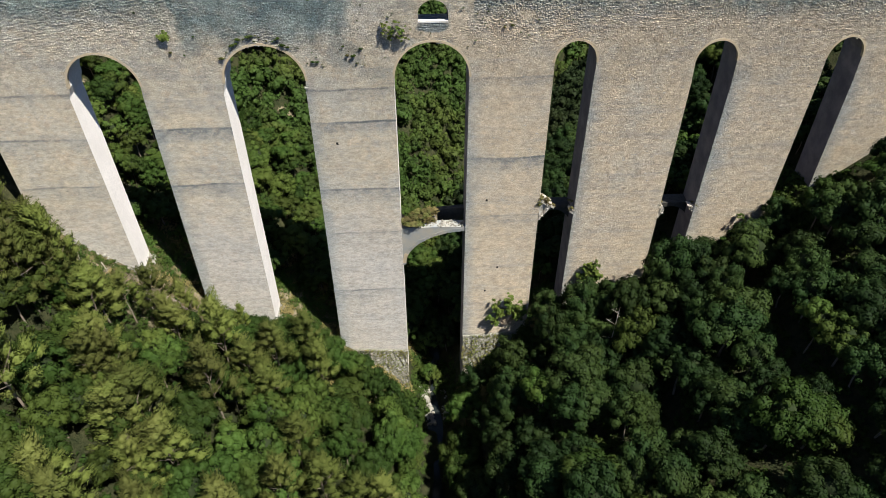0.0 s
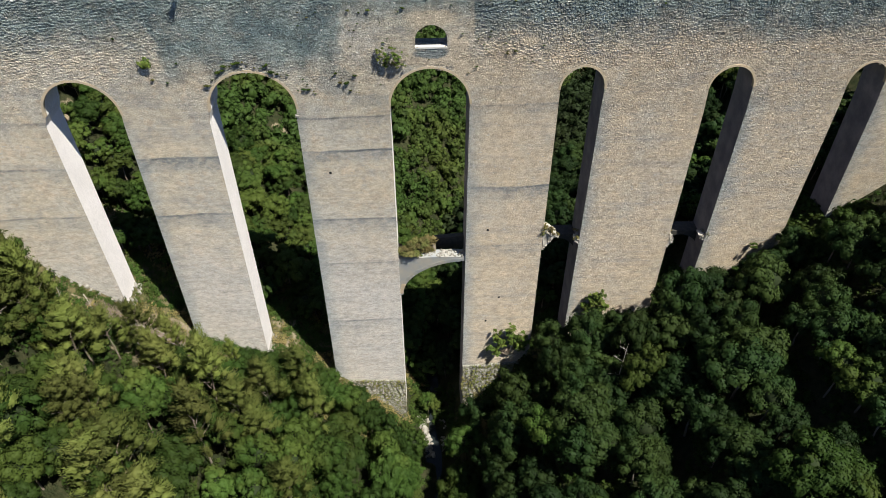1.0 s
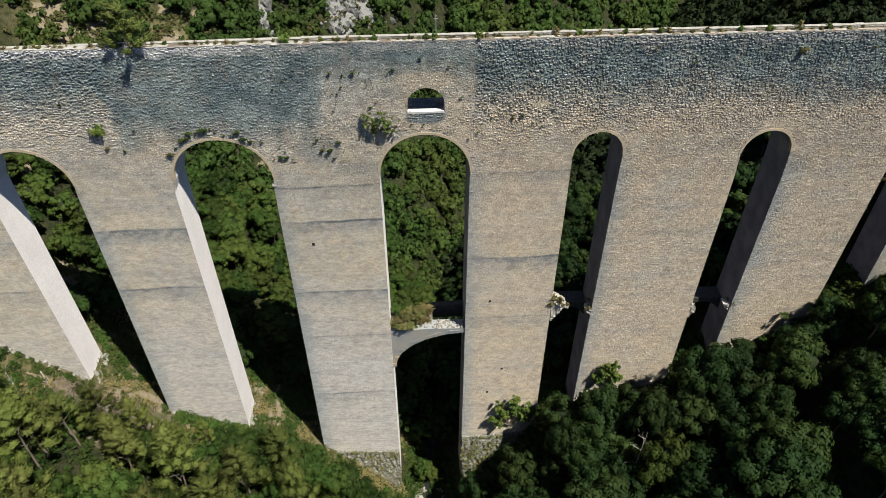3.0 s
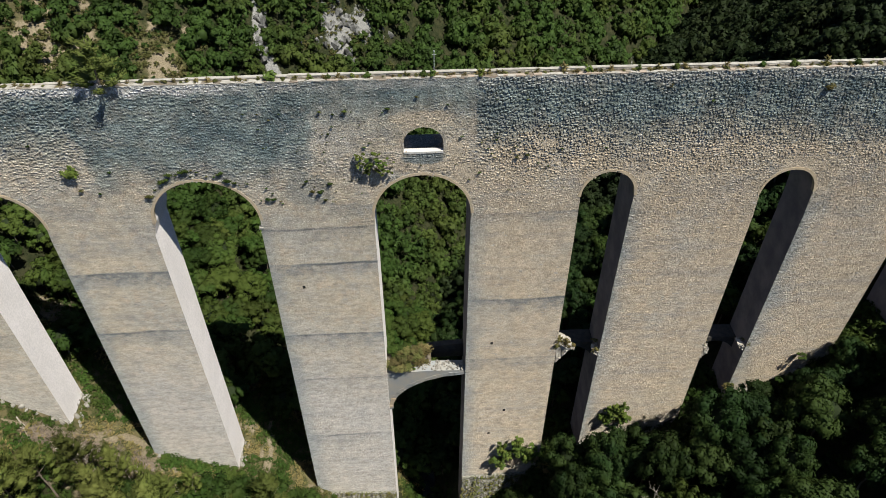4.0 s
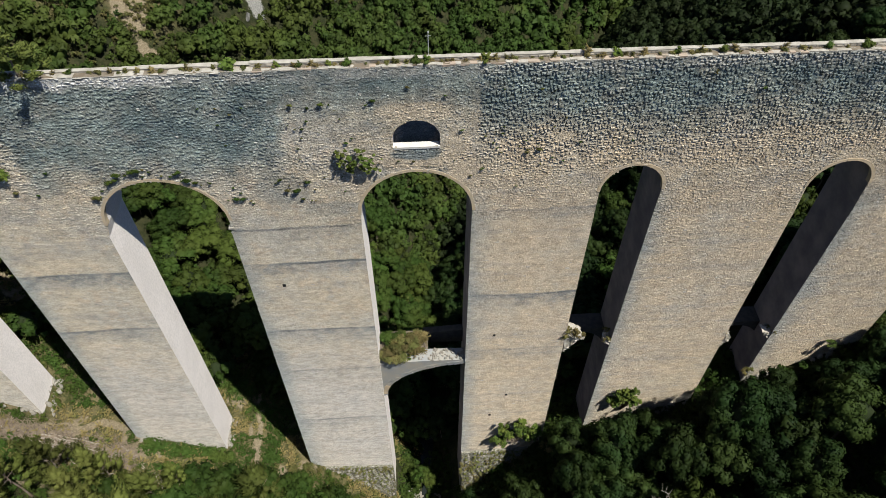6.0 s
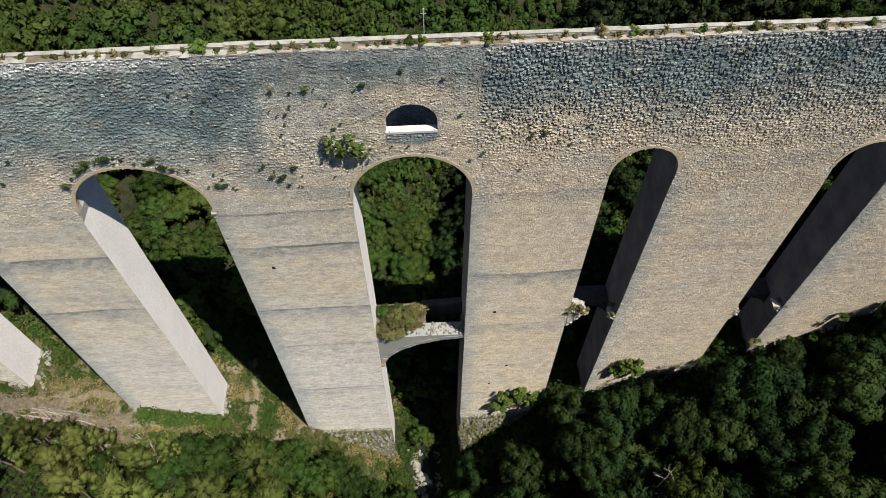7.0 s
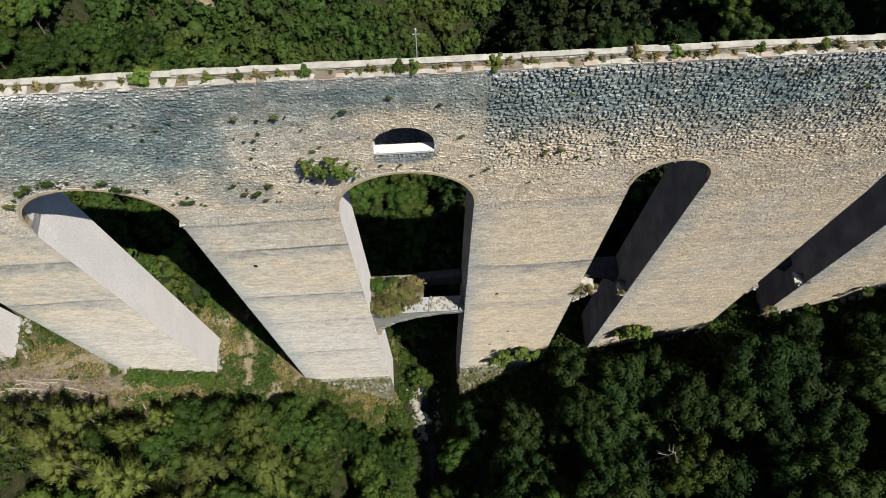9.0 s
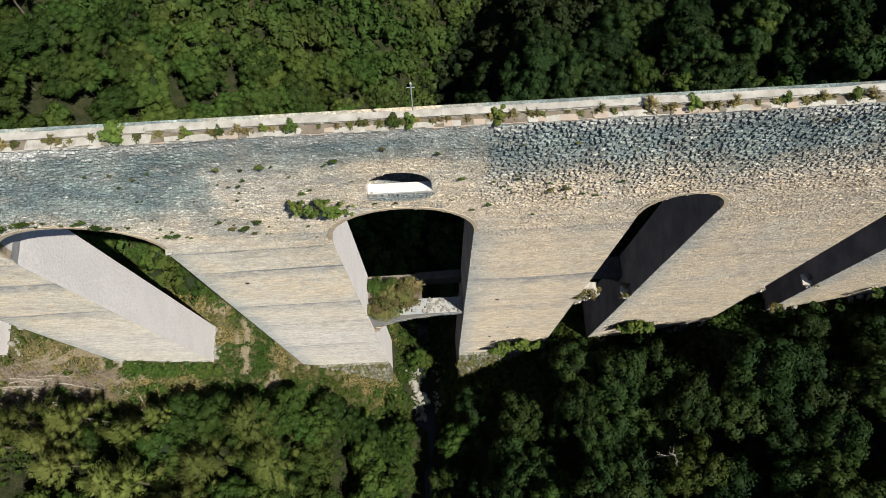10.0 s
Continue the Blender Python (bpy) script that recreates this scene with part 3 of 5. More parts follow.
def rough_block(name, seed, material):
    """A unit block with chipped, uneven corners, centred on the origin."""
    r = random.Random(seed)
    bm = bmesh.new()
    bmesh.ops.create_cube(bm, size=1.0)
    bmesh.ops.bevel(bm, geom=list(bm.edges), offset=0.09, segments=1, affect="EDGES")
    for v in bm.verts:
        v.co += Vector((r.uniform(-0.05, 0.05), r.uniform(-0.05, 0.05), r.uniform(-0.07, 0.07)))
    me = bpy.data.meshes.new(name)
    bm.to_mesh(me)
    bm.free()
    me.materials.append(material)
    return me


def lay(name, mesh, parent, at, size, turn=(0, 0, 0)):
    ob = new(name, mesh)
    ob.parent = parent
    ob.matrix_basis = Matrix.LocRotScale(at, Euler(turn), size)
    return ob


COPES = [rough_block("coping_stone", 200 + i, COPING) for i in range(6)]
PINKS = [rough_block("coping_stone", 210 + i, REDDISH) for i in range(3)]
rr = random.Random(11)
x = -60.0
while x < 64.0:
    w = rr.uniform(0.35, 0.85) if x > -9 else rr.uniform(0.4, 1.1)
    pale = x < -9 or rr.random() < 0.6
    lay("coping_stone", rr.choice(COPES if pale else PINKS), bridge, (x + w / 2, FACE + (0.15 if x > -9 else 0.27) + rr.uniform(-0.03, 0.03), TOP + rr.uniform(-0.05, 0.02)), (w * 1.13, rr.uniform(0.26, 0.38) if x > -9 else rr.uniform(0.45, 0.66), rr.uniform(0.10, 0.20)), (rr.uniform(-0.06, 0.10), rr.uniform(-0.03, 0.03), rr.uniform(-0.05, 0.05)))
    x += w
x = -60.0
while x < 64.0:
    w = rr.uniform(0.9, 2.1)
    lay("parapet_cap", rr.choice(COPES), bridge, (x + w / 2, FACE + 0.68 + rr.uniform(-0.03, 0.03), TOP + 0.01 + parapet_rise(x + w / 2) + rr.uniform(-0.02, 0.02)), (w * 1.10, rr.uniform(0.34, 0.42), rr.uniform(0.09, 0.14)), (rr.uniform(-0.03, 0.03), rr.uniform(-0.006, 0.006), rr.uniform(-0.012, 0.012)))
    x += w


# arch rings of single voussoirs
def voussoir(i, n, m, s, h, v, t, y0, y1, r):
    a0, a1 = math.pi * (i + 0.004) / n, math.pi * (i + 0.996) / n
    pts = [(m - (h + k - 0.02) * math.cos(a), s + (v + k - 0.02) * math.sin(a)) for a, k in ((a0, 0), (a1, 0), (a1, t), (a0, t))]
    y0 -= r.uniform(0, 0.012)
    vs = [(x, y + (r.uniform(-0.008, 0.008) if y == y0 else 0), z) for y in (y0, y1) for x, z in pts]
    fs = [(3, 2, 1, 0), (4, 5, 6, 7)] + [(j, (j + 1) % 4, (j + 1) % 4 + 4, j + 4) for j in range(4)]
    return mesh_of("voussoir", vs, fs, RING)


def arch_ring(name, o, thick, n, y0, y1, label=""):
    l, r, s, c = o[0], o[1], o[-2], o[-1]
    m, h, v = (l + r) / 2, (r - l) / 2, c - s
    rng_ = random.Random(int(l * 10))
    inner = [(m - (h - 0.01) * math.cos(math.pi * i / 24), s + (v - 0.01) * math.sin(math.pi * i / 24)) for i in range(25)]
    outer = [(m - (h + thick * 0.8) * math.cos(math.pi * i / 24), s + (v + thick * 0.8) * math.sin(math.pi * i / 24)) for i in range(25)]
    ob = part(name, prism(inner[::-1] + outer, y0 + 0.03, y1 - 0.05), RING, bridge, label)
    for i in range(n):
        piece = new("voussoir", voussoir(i, n, m, s, h, v, thick * rng_.uniform(0.86, 1.1), y0, y1, rng_))
        piece.parent = ob


for o in OPENINGS[1:]:
    arch_ring("arch_ring", o, 0.30, 26 if o[1] - o[0] > 8 else 18, FACE - 0.045, FACE + 0.5, "smooth beige voussoir ring")

# the half-fallen cross arch in the middle opening: springs low on one pier and runs level to the other
low = [(-2.54, 26.68), (-1.78, 27.1)]
for i in range(1, 15):
    a = math.pi / 2 * i / 14
    low.append((8.4 - 10.2 * math.cos(a), 27.3 + 6.95 * math.sin(a)))
part("cross_arch", prism(low + [(8.5, 35.15), (3.0, 35.3), (-2.6, 35.15)], FACE + 0.18, FACE + 1.9), CROSS, bridge, "half-broken grey cross arch between the piers")
for i in range(20):
    a0, a1 = math.pi / 2 * (i + 0.06) / 20, math.pi / 2 * (i + 0.94) / 20
    deep = 0.62 + 0.06 * math.sin(i * 2.3)
    ring = [(8.4 - (10.2 + k_) * math.cos(a), 27.3 + (6.95 + k_) * math.sin(a)) for a, k_ in ((a0, 0.0), (a0, deep), (a1, deep), (a1, 0.0))]
    part("voussoir", prism(ring, FACE + 0.13 + 0.03 * math.sin(i * 1.7), FACE + 0.4), RING if i < 4 else CROSS, bridge)
part("cross_floor", prism([(-2.6, 33.7), (3.6, 34.3), (3.7, 35.05), (-2.6, 35.15)], FACE + 1.85, BACK - 0.2), GROUTED, bridge, "overgrown remains of the inner floor")
# rear wall, its shade given by the near-black colour
part("rear_cross_wall", prism([(2.9, 33.5), (8.5, 33.5), (8.5, 36.2), (3.2, 35.8)], BACK - 1.1, BACK - 0.25), SHADE_MASONRY, bridge)

# broken stubs of the cross arches in the two narrow openings: pale rubble cores bared by the fall
def stub(outline, y0, y1, seed):
    bm = prism(outline, y0 + 0.12, y1)
    bmesh.ops.triangulate(bm, faces=bm.faces)
    bmesh.ops.subdivide_edges(bm, edges=list(bm.edges), cuts=3, use_grid_fill=True)
    r_ = random.Random(seed)
    for v in bm.verts:
        v.co += Vector((r_.uniform(-0.1, 0.1), r_.uniform(-0.1, 0.1), r_.uniform(-0.1, 0.1)))
    core = part("broken_arch_stub", bm, BARED, bridge, "broken stub of a fallen cross arch, bare pale rubble")
    mx, mz = sum(p[0] for p in outline) / len(outline), sum(p[1] for p in outline) / len(outline)
    for (ax, az), (bx, bz) in zip(outline, outline[1:]):
        for _ in range(max(2, int(5 * math.hypot(bx - ax, bz - az)))):
            g, inward = r_.random(), r_.uniform(0.0, 0.55)
            x, z = ax + (bx - ax) * g, az + (bz - az) * g
            lay("rubble_stone", r_.choice(RUBBLES), core, (x + (mx - x) * inward, y0 + r_.choice((0.05, 0.1, r_.uniform(0.2, y1 - y0))), z + (mz - z) * inward), (r_.uniform(0.12, 0.3), r_.uniform(0.12, 0.26), r_.uniform(0.1, 0.22)), tuple(r_.uniform(-0.5, 0.5) for _ in range(3)))


RUBBLES = [rough_block("rubble_stone", 220 + i, BARED) for i in range(5)]
stub([(19.9, 35.6), (20.4, 36.4), (21.1, 37.5), (22.0, 38.6), (22.2, 39.2), (21.5, 39.9), (20.7, 40.6), (19.7, 41.0)], FACE - 0.02, FACE + 1.5, 19)
stub([(26.53, 36.4), (25.91, 36.9), (25.3, 37.4), (24.99, 37.97), (25.49, 38.18), (26.5, 38.3)], FACE, FACE + 1.3, 26)
stub([(39.5, 34.6), (40.31, 35.9), (40.89, 37.02), (40.67, 37.65), (40.05, 38.5), (39.43, 38.9)], FACE - 0.02, FACE + 1.0, 39)
stub([(47.4, 35.8), (46.17, 36.4), (45.14, 37.23), (44.71, 37.9), (45.52, 38.0), (47.34, 38.07)], FACE + 0.1, FACE + 1.3, 47)
# what still stands of the two arches behind the stubs, shade painted into its colour
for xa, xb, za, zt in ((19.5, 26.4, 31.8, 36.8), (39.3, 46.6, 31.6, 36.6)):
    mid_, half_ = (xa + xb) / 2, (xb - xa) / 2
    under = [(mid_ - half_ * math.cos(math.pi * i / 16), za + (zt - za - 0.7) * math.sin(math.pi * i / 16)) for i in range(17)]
    part("cross_arch", prism(under + [(xb, zt), (mid_, zt + 0.1), (xa, zt)], FACE + 2.7, BACK - 0.05), SHADE_MASONRY, bridge, "shaded remains of a cross arch between the piers")

# battered rubble footings in front of the two tallest piers
def footing(name, x0, x1, ztop0, ztop1, out, zbot, material, label):
    bm = bmesh.new()
    nx, nz = 26, 10
    grid = []
    r_ = random.Random(int(x0))
    for j in range(nz + 1):
        f = j / nz
        row = []
        for i in range(nx + 1):
            g = i / nx
            zt = ztop0 + (ztop1 - ztop0) * g
            jit = 0.0 if j == 0 else r_.uniform(-0.16, 0.16)
            row.append(bm.verts.new((x0 + (x1 - x0) * g, FACE - 0.32 - out * f + jit, zt + (zbot - zt) * f + (r_.uniform(-0.12, 0.12) if j else 0))))
        grid.append(row)
    for j in range(nz):
        for i in range(nx):
            bm.faces.new((grid[j][i], grid[j + 1][i], grid[j + 1][i + 1], grid[j][i + 1]))
    # ends and a back, so that it is a solid
    back = [[bm.verts.new((v.co.x, FACE + 0.2, v.co.z)) for v in (row[0], row[-1])] for row in grid]
    for j in range(nz):
        bm.faces.new((grid[j][0], back[j][0], back[j + 1][0], grid[j + 1][0]))
        bm.faces.new((grid[j][-1], grid[j + 1][-1], back[j + 1][1], back[j][1]))
    bm.faces.new([back[0][0]] + grid[0] + [back[0][1]])
    bmesh.ops.recalc_face_normals(bm, faces=bm.faces)
    return part(name, bm, material, bridge, label)


footing("footing", -14.6, -2.4, 5.0, 4.0, 2.0, -6.5, FOOT, "rough overgrown rubble footing")
footing("footing", 8.3, 20.0, 7.6, 8.2, 2.2, -6.5, FOOT, "rough overgrown rubble footing")

# impost stones that stand out at the springings
for ix, iz in ((-14.2, 61.65),):
    lay("impost_stone", rr.choice(COPES), bridge, (ix, FACE + 0.1, iz), (0.5, 0.5, 0.28), (0.05, 0.08, 0.1))

# putlog holes: dark blocks on the face, the shade inside given by colour
for hx, hz in ((11.45, 40.75), (13.95, 25.65), (12.0, 19.85), (-10.95, 52.4)):
    ob = part("putlog_hole", prism([(hx - 0.16, hz - 0.2), (hx + 0.16, hz - 0.2), (hx + 0.16, hz + 0.2), (hx - 0.16, hz + 0.2)], FACE - 0.045, FACE + 0.3), HOLE, bridge, "dark square block standing for a shaded putlog hole")


# ---- trees ----
def leaf_cards(rng, centres, normals, size, style):
    """Small leaf tufts: one triangle each. Broad leaves lie near the given normals; needles point along them."""
    n = len(centres)
    nn = normals / (np.linalg.norm(normals, axis=1)[:, None] + 1e-9) + rng.normal(0, 0.16 if style == "pine" else 0.2, (n, 3))
    nn /= np.linalg.norm(nn, axis=1)[:, None] + 1e-9
    u = np.cross(nn, rng.normal(0, 1, (n, 3)))
    u /= np.linalg.norm(u, axis=1)[:, None] + 1e-9
    w = np.cross(nn, u)
    s = (size * rng.uniform(0.6, 1.3, n))[:, None]
    if style == "pine":
        v = np.stack([centres - u * s * 0.45, centres + u * s * 0.45 + nn * s * 0.1, centres + w * s * 1.7 + nn * s * 0.5], 1)
    else:
        v = np.stack([centres - u * s, centres + u * s * 0.7 - w * s * 0.8, centres + w * s + nn * s * 0.35], 1)
    return v.reshape(-1, 3), np.arange(3 * n).reshape(n, 3)


def sphere_pts(rng, n):
    p = rng.normal(0, 1, (n, 3))
    return p / np.linalg.norm(p, axis=1)[:, None]


def plume(d, b):
    """Boughs reach outwards and up: stretch unit offsets along each bough's own bearing."""
    along, side = d[..., 0] * 1.35, d[..., 1] * 0.85
    lift = d[..., 2] * 0.7 + 0.5 * along
    return np.stack([along * np.cos(b) - side * np.sin(b), along * np.sin(b) + side * np.cos(b), lift], -1)


def crown_arrays(seed, lobes, leaves, leaf, style="oak"):
    """Leaf tufts of a crown about 1 m in radius, centred on the origin, and its lobes."""
    rng = np.random.default_rng(seed)
    cs, rs = [], []
    lean = rng.uniform(-0.15, 0.15, 2)
    ways = []
    for i in range(lobes):
        d = sphere_pts(rng, 1)[0]
        if style == "oak":
            d[2] = abs(d[2]) * 1.15 - 0.35
            c, r = d * np.array([0.78, 0.78, 0.72]) * rng.uniform(0.55, 1.28), rng.uniform(0.11, 0.31)
            c[:2] += lean * (c[2] + 0.3)
        elif style == "pine":
            h = -0.95 + 2.0 * (i + 0.5) / lobes + rng.uniform(-0.06, 0.06)
            reach = (0.90 - 0.42 * (h + 0.95)) * rng.uniform(0.6, 1.15)
            a = 2.4 * i + rng.uniform(-0.5, 0.5)
            c, r = np.array([reach * math.cos(a), reach * math.sin(a), h * 0.95 + 0.15 * reach]), rng.uniform(0.15, 0.26)
            c[:2] += lean * 0.8 * h
            ways.append(a)
        else:
            d[2] = abs(d[2])
            c, r = d * np.array([0.75, 0.75, 0.5]) * rng.uniform(0.4, 1.1), rng.uniform(0.2, 0.4)
        cs.append(c), rs.append(r)
    cs, rs = np.array(cs), np.array(rs)
    which = rng.choice(lobes, leaves, p=rs**2 / (rs**2).sum())
    d = sphere_pts(rng, leaves)
    d[:, 2] = np.where(d[:, 2] < -0.35, -d[:, 2], d[:, 2])
    flat = np.array([1, 1, 0.6]) if style == "pine" else np.array([1, 1, 0.85])
    if style == "pine":
        d = plume(d, np.array(ways)[which])
        flat = np.ones(3)
    pos = cs[which] + d * flat * rs[which][:, None] * rng.uniform(*((0.55, 1.22) if style == "pine" else (0.84, 1.12)), leaves)[:, None]
    nrm = d + np.array([0, 0, 0.1]) + 0.35 * pos if style != "pine" else 0.8 * d + 0.3 * pos + np.array([0, 0, 0.2])
    v, f = leaf_cards(rng, pos, nrm, leaf, style)
    if style == "pine":
        way = np.array(ways)[which]
        tip = np.stack([np.cos(way), np.sin(way), np.full(leaves, 0.6)], 1) + rng.normal(0, 0.35, (leaves, 3))
        tip /= np.linalg.norm(tip, axis=1)[:, None]
        u = np.cross(tip, nrm / np.linalg.norm(nrm, axis=1)[:, None] + np.array([0, 0, 0.3]) + rng.normal(0, 0.3, (leaves, 3)))
        u /= np.linalg.norm(u, axis=1)[:, None]
        s = (leaf * rng.uniform(0.7, 1.3, leaves))[:, None]
        v = np.stack([pos - u * s * 0.5, pos + u * s * 0.5, pos + tip * s * 2.4], 1).reshape(-1, 3)
    soft_n = d / (np.linalg.norm(d, axis=1)[:, None] + 1e-9) * 0.85 + 0.3 * pos + np.array([0, 0, 0.12]) + rng.normal(0, 0.13, (leaves, 3))
    return v, f, cs, rs, np.array(ways), soft_n / np.linalg.norm(soft_n, axis=1)[:, None]


ICO = bmesh.new()
bmesh.ops.create_icosphere(ICO, subdivisions=1, radius=1.0)
ICO_V = np.array([v.co[:] for v in ICO.verts])
ICO_F = np.array([[v.index for v in f.verts] for f in ICO.faces])
ICO.free()


def crown_mesh(name, seed, lobes, leaves, leaf, style, material):
    v, f, cs, rs, ways, soft_n = crown_arrays(seed, lobes, leaves, leaf, style)
    if style == "pine":
        knobs = np.random.default_rng(seed).uniform(0.8, 1.12, (lobes, len(ICO_V), 1))
        shell = plume(np.broadcast_to(ICO_V, (lobes, len(ICO_V), 3)) * knobs, ways[:, None]) * 1.18
    else:
        near = leaves > 2000
        keep = np.argsort(-rs)[:36 if near else 14]
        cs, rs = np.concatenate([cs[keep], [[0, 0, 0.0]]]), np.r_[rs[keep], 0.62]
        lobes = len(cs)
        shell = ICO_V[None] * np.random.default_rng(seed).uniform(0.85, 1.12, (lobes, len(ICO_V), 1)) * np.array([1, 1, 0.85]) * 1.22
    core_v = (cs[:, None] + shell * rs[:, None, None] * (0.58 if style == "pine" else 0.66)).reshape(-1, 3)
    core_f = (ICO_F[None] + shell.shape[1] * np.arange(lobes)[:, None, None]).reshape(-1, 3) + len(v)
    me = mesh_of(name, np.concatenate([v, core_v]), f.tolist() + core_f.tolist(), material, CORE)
    # only the central ball takes the dark colour, as the crown's inner shade
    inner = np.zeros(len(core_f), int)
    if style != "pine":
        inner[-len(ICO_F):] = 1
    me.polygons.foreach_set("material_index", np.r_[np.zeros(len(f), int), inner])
    me.polygons.foreach_set("use_smooth", np.ones(len(f) + len(core_f), bool))
    core_n = shell.reshape(-1, 3)
    core_n = core_n / np.linalg.norm(core_n, axis=1)[:, None]
    me.normals_split_custom_set_from_vertices(np.concatenate([np.repeat(soft_n, 3, 0), core_n]).tolist())
    return me


def limb(bm, a, b, r0, r1, sides=6):
    a, b = Vector(a), Vector(b)
    q = (b - a).to_track_quat("Z", "Y")
    rings = []
    for p, r in ((a, r0), (b, r1)):
        rings.append([bm.verts.new(p + q @ Vector((r * math.cos(2 * math.pi * i / sides), r * math.sin(2 * math.pi * i / sides), 0))) for i in range(sides)])
    for i in range(sides):
        j = (i + 1) % sides
        bm.faces.new((rings[0][i], rings[0][j], rings[1][j], rings[1][i]))
    bm.faces.new(rings[1])


def trunk_mesh(name, seed, style):
    """A tapered trunk from below the ground to the crown, with limbs. One unit is the crown's radius; the crown's centre is at z = 1.55 (oak) or 1.9 (pine)."""
    rng = random.Random(seed)
    bm = bmesh.new()
    mid = 1.55 if style == "oak" else 1.9
    x, y, z, r = 0.0, 0.0, -0.5, 0.055
    for i in range(4):
        nx, ny, nz = x + rng.uniform(-0.05, 0.05), y + rng.uniform(-0.05, 0.05), z + (mid + 0.5) / 4
        limb(bm, (x, y, z), (nx, ny, nz), r, r * 0.8)
        x, y, z, r = nx, ny, nz, r * 0.8
    for i in range(6):
        a, h = 2 * math.pi * i / 6 + rng.uniform(-0.4, 0.4), rng.uniform(0.55, 0.95) * mid
        limb(bm, (0, 0, h), (0.45 * math.cos(a), 0.45 * math.sin(a), h + rng.uniform(0.2, 0.5)), 0.018, 0.006, 4)
    me = bpy.data.meshes.new(name)
    bm.to_mesh(me)
    bm.free()
    me.materials.append(BARK)
    return me


def tree_kind(name, seed, lobes, leaves, leaf, style, material, label, category, group):
    root = thing(name, label, category, group)
    part("trunk", trunk_mesh("trunk", seed, style), None, root)
    crown = part("crown", crown_mesh("crown", seed, lobes, leaves, leaf, style, material), None, root)
    crown.location = (0, 0, 1.55 if style == "oak" else 1.9)
    return root


rng = np.random.default_rng(7)
OAKS = [tree_kind("oak_tree", 10 + i, 52, 2700, 0.051, "oak", OAK, "dense mid-green broadleaf oak on the gorge slope", "tree", "oaks on the slopes") for i in range(5)]
HOLMS = [tree_kind("holm_oak_tree", 20 + i, 56, 2700, 0.050, "oak", HOLM, "dense dark green holm oak on the shaded slope", "tree", "holm oaks on the shaded slope") for i in range(5)]
PINES = [tree_kind("pine_tree", 30 + i, 34, 4600, 0.036, "pine", PINE, "feathery yellow-green pine on the sunny slope", "tree", "pines on the slope") for i in range(4)]
SHRUBS = [tree_kind("broadleaf_tree", 50 + i, 40, 2050, 0.055, "oak", BUSH, "small bright green broadleaf tree in the gorge", "tree", "light green trees") for i in range(4)]
FAR_OAKS = [tree_kind("oak_tree", 60 + i, 34, 1050, 0.086, "oak", OAK, "dense mid-green broadleaf oak on the gorge slope", "tree", "oaks on the slopes") for i in range(4)]
FAR_HOLMS = [tree_kind("holm_oak_tree", 70 + i, 34, 1050, 0.086, "oak", HOLM, "dense dark green holm oak on the shaded slope", "tree", "holm oaks on the shaded slope") for i in range(3)]
FAR_SHRUBS = [tree_kind("broadleaf_tree", 75 + i, 30, 1000, 0.09, "oak", BUSH, "small bright green broadleaf tree in the gorge", "tree", "light green trees") for i in range(3)]
USED = {}


def plant(kinds, x, y, radius, tall=1.0, sink=0.0):
    kind = kinds[int(rng.integers(len(kinds)))]
    z = float(ground_z(x, y)) - sink
    m = Matrix.LocRotScale((x, y, z), Euler((rng.uniform(-0.06, 0.06), rng.uniform(-0.06, 0.06), rng.uniform(0, 6.28))), (radius * rng.uniform(0.82, 1.18), radius * rng.uniform(0.82, 1.18), radius * tall))
    if kind.name not in USED:
        USED[kind.name] = True
        kind.matrix_basis = m
        return kind
    ob = copy_thing(kind, Matrix.Identity(4))
    ob.matrix_basis = m
    return ob


def clear_of(x, y, r):
    """Whether a crown of that radius may stand here: off the bridge, the stream and the clearing at the piers' feet."""
    s = x - float(stream_x(y))
    if (84.2 if x < 20 else 82.0) - r * 0.85 < y < 91.0 + r * 0.8:
        return False
    if y < 76 and 0.2 - 0.1 * r < s < 3.6 + 0.1 * r:
        return False
    if 76 <= y < 95 and -0.6 - 0.45 * r < s < 4.8 + 0.3 * r:
        return False
    if (78.0 if x < -36 else 80.2) - 0.5 * r < y < 95 and -52 < x < -13:
        return False
    if 79.5 < y < 94 and -14 < x < 2:
        return False
    if 80.0 - 0.8 * r < y < 94 and 5 < x < 20:
        return False
    return True


def scatter(x0, x1, y0, y1, step, choose):
    for gx_ in np.arange(x0, x1, step):
        for gy_ in np.arange(y0, y1, step):
            x, y = gx_ + rng.uniform(-0.45, 0.45) * step, gy_ + rng.uniform(-0.45, 0.45) * step
            choose(x, y)


def front_left(x, y):
    pine = rng.random() < np.clip((-x - 8) / 26, 0.05, 0.34) * (0.55 if y > 74 else 1.0)
    r = rng.uniform(3.0, 4.3) if pine else rng.uniform(2.4, 3.9)
    if clear_of(x, y, r) and not (y > 70 and -49.5 < x < -33):
        if pine:
            plant(PINES, x, y, r, rng.uniform(1.2, 1.6))
        else:
            plant(OAKS if rng.random() < 0.85 else SHRUBS, x, y, r, rng.uniform(1.0, 1.5))


def front_right(x, y):
    r = rng.uniform(2.6, 4.4)
    if clear_of(x, y, r) and x < 63 + 0.35 * (y - 38):
        kinds = HOLMS if rng.random() < np.clip((x - 2) / 12, 0.25, 0.9) else OAKS
        plant(kinds, x, y, r, rng.uniform(0.95, 1.35))


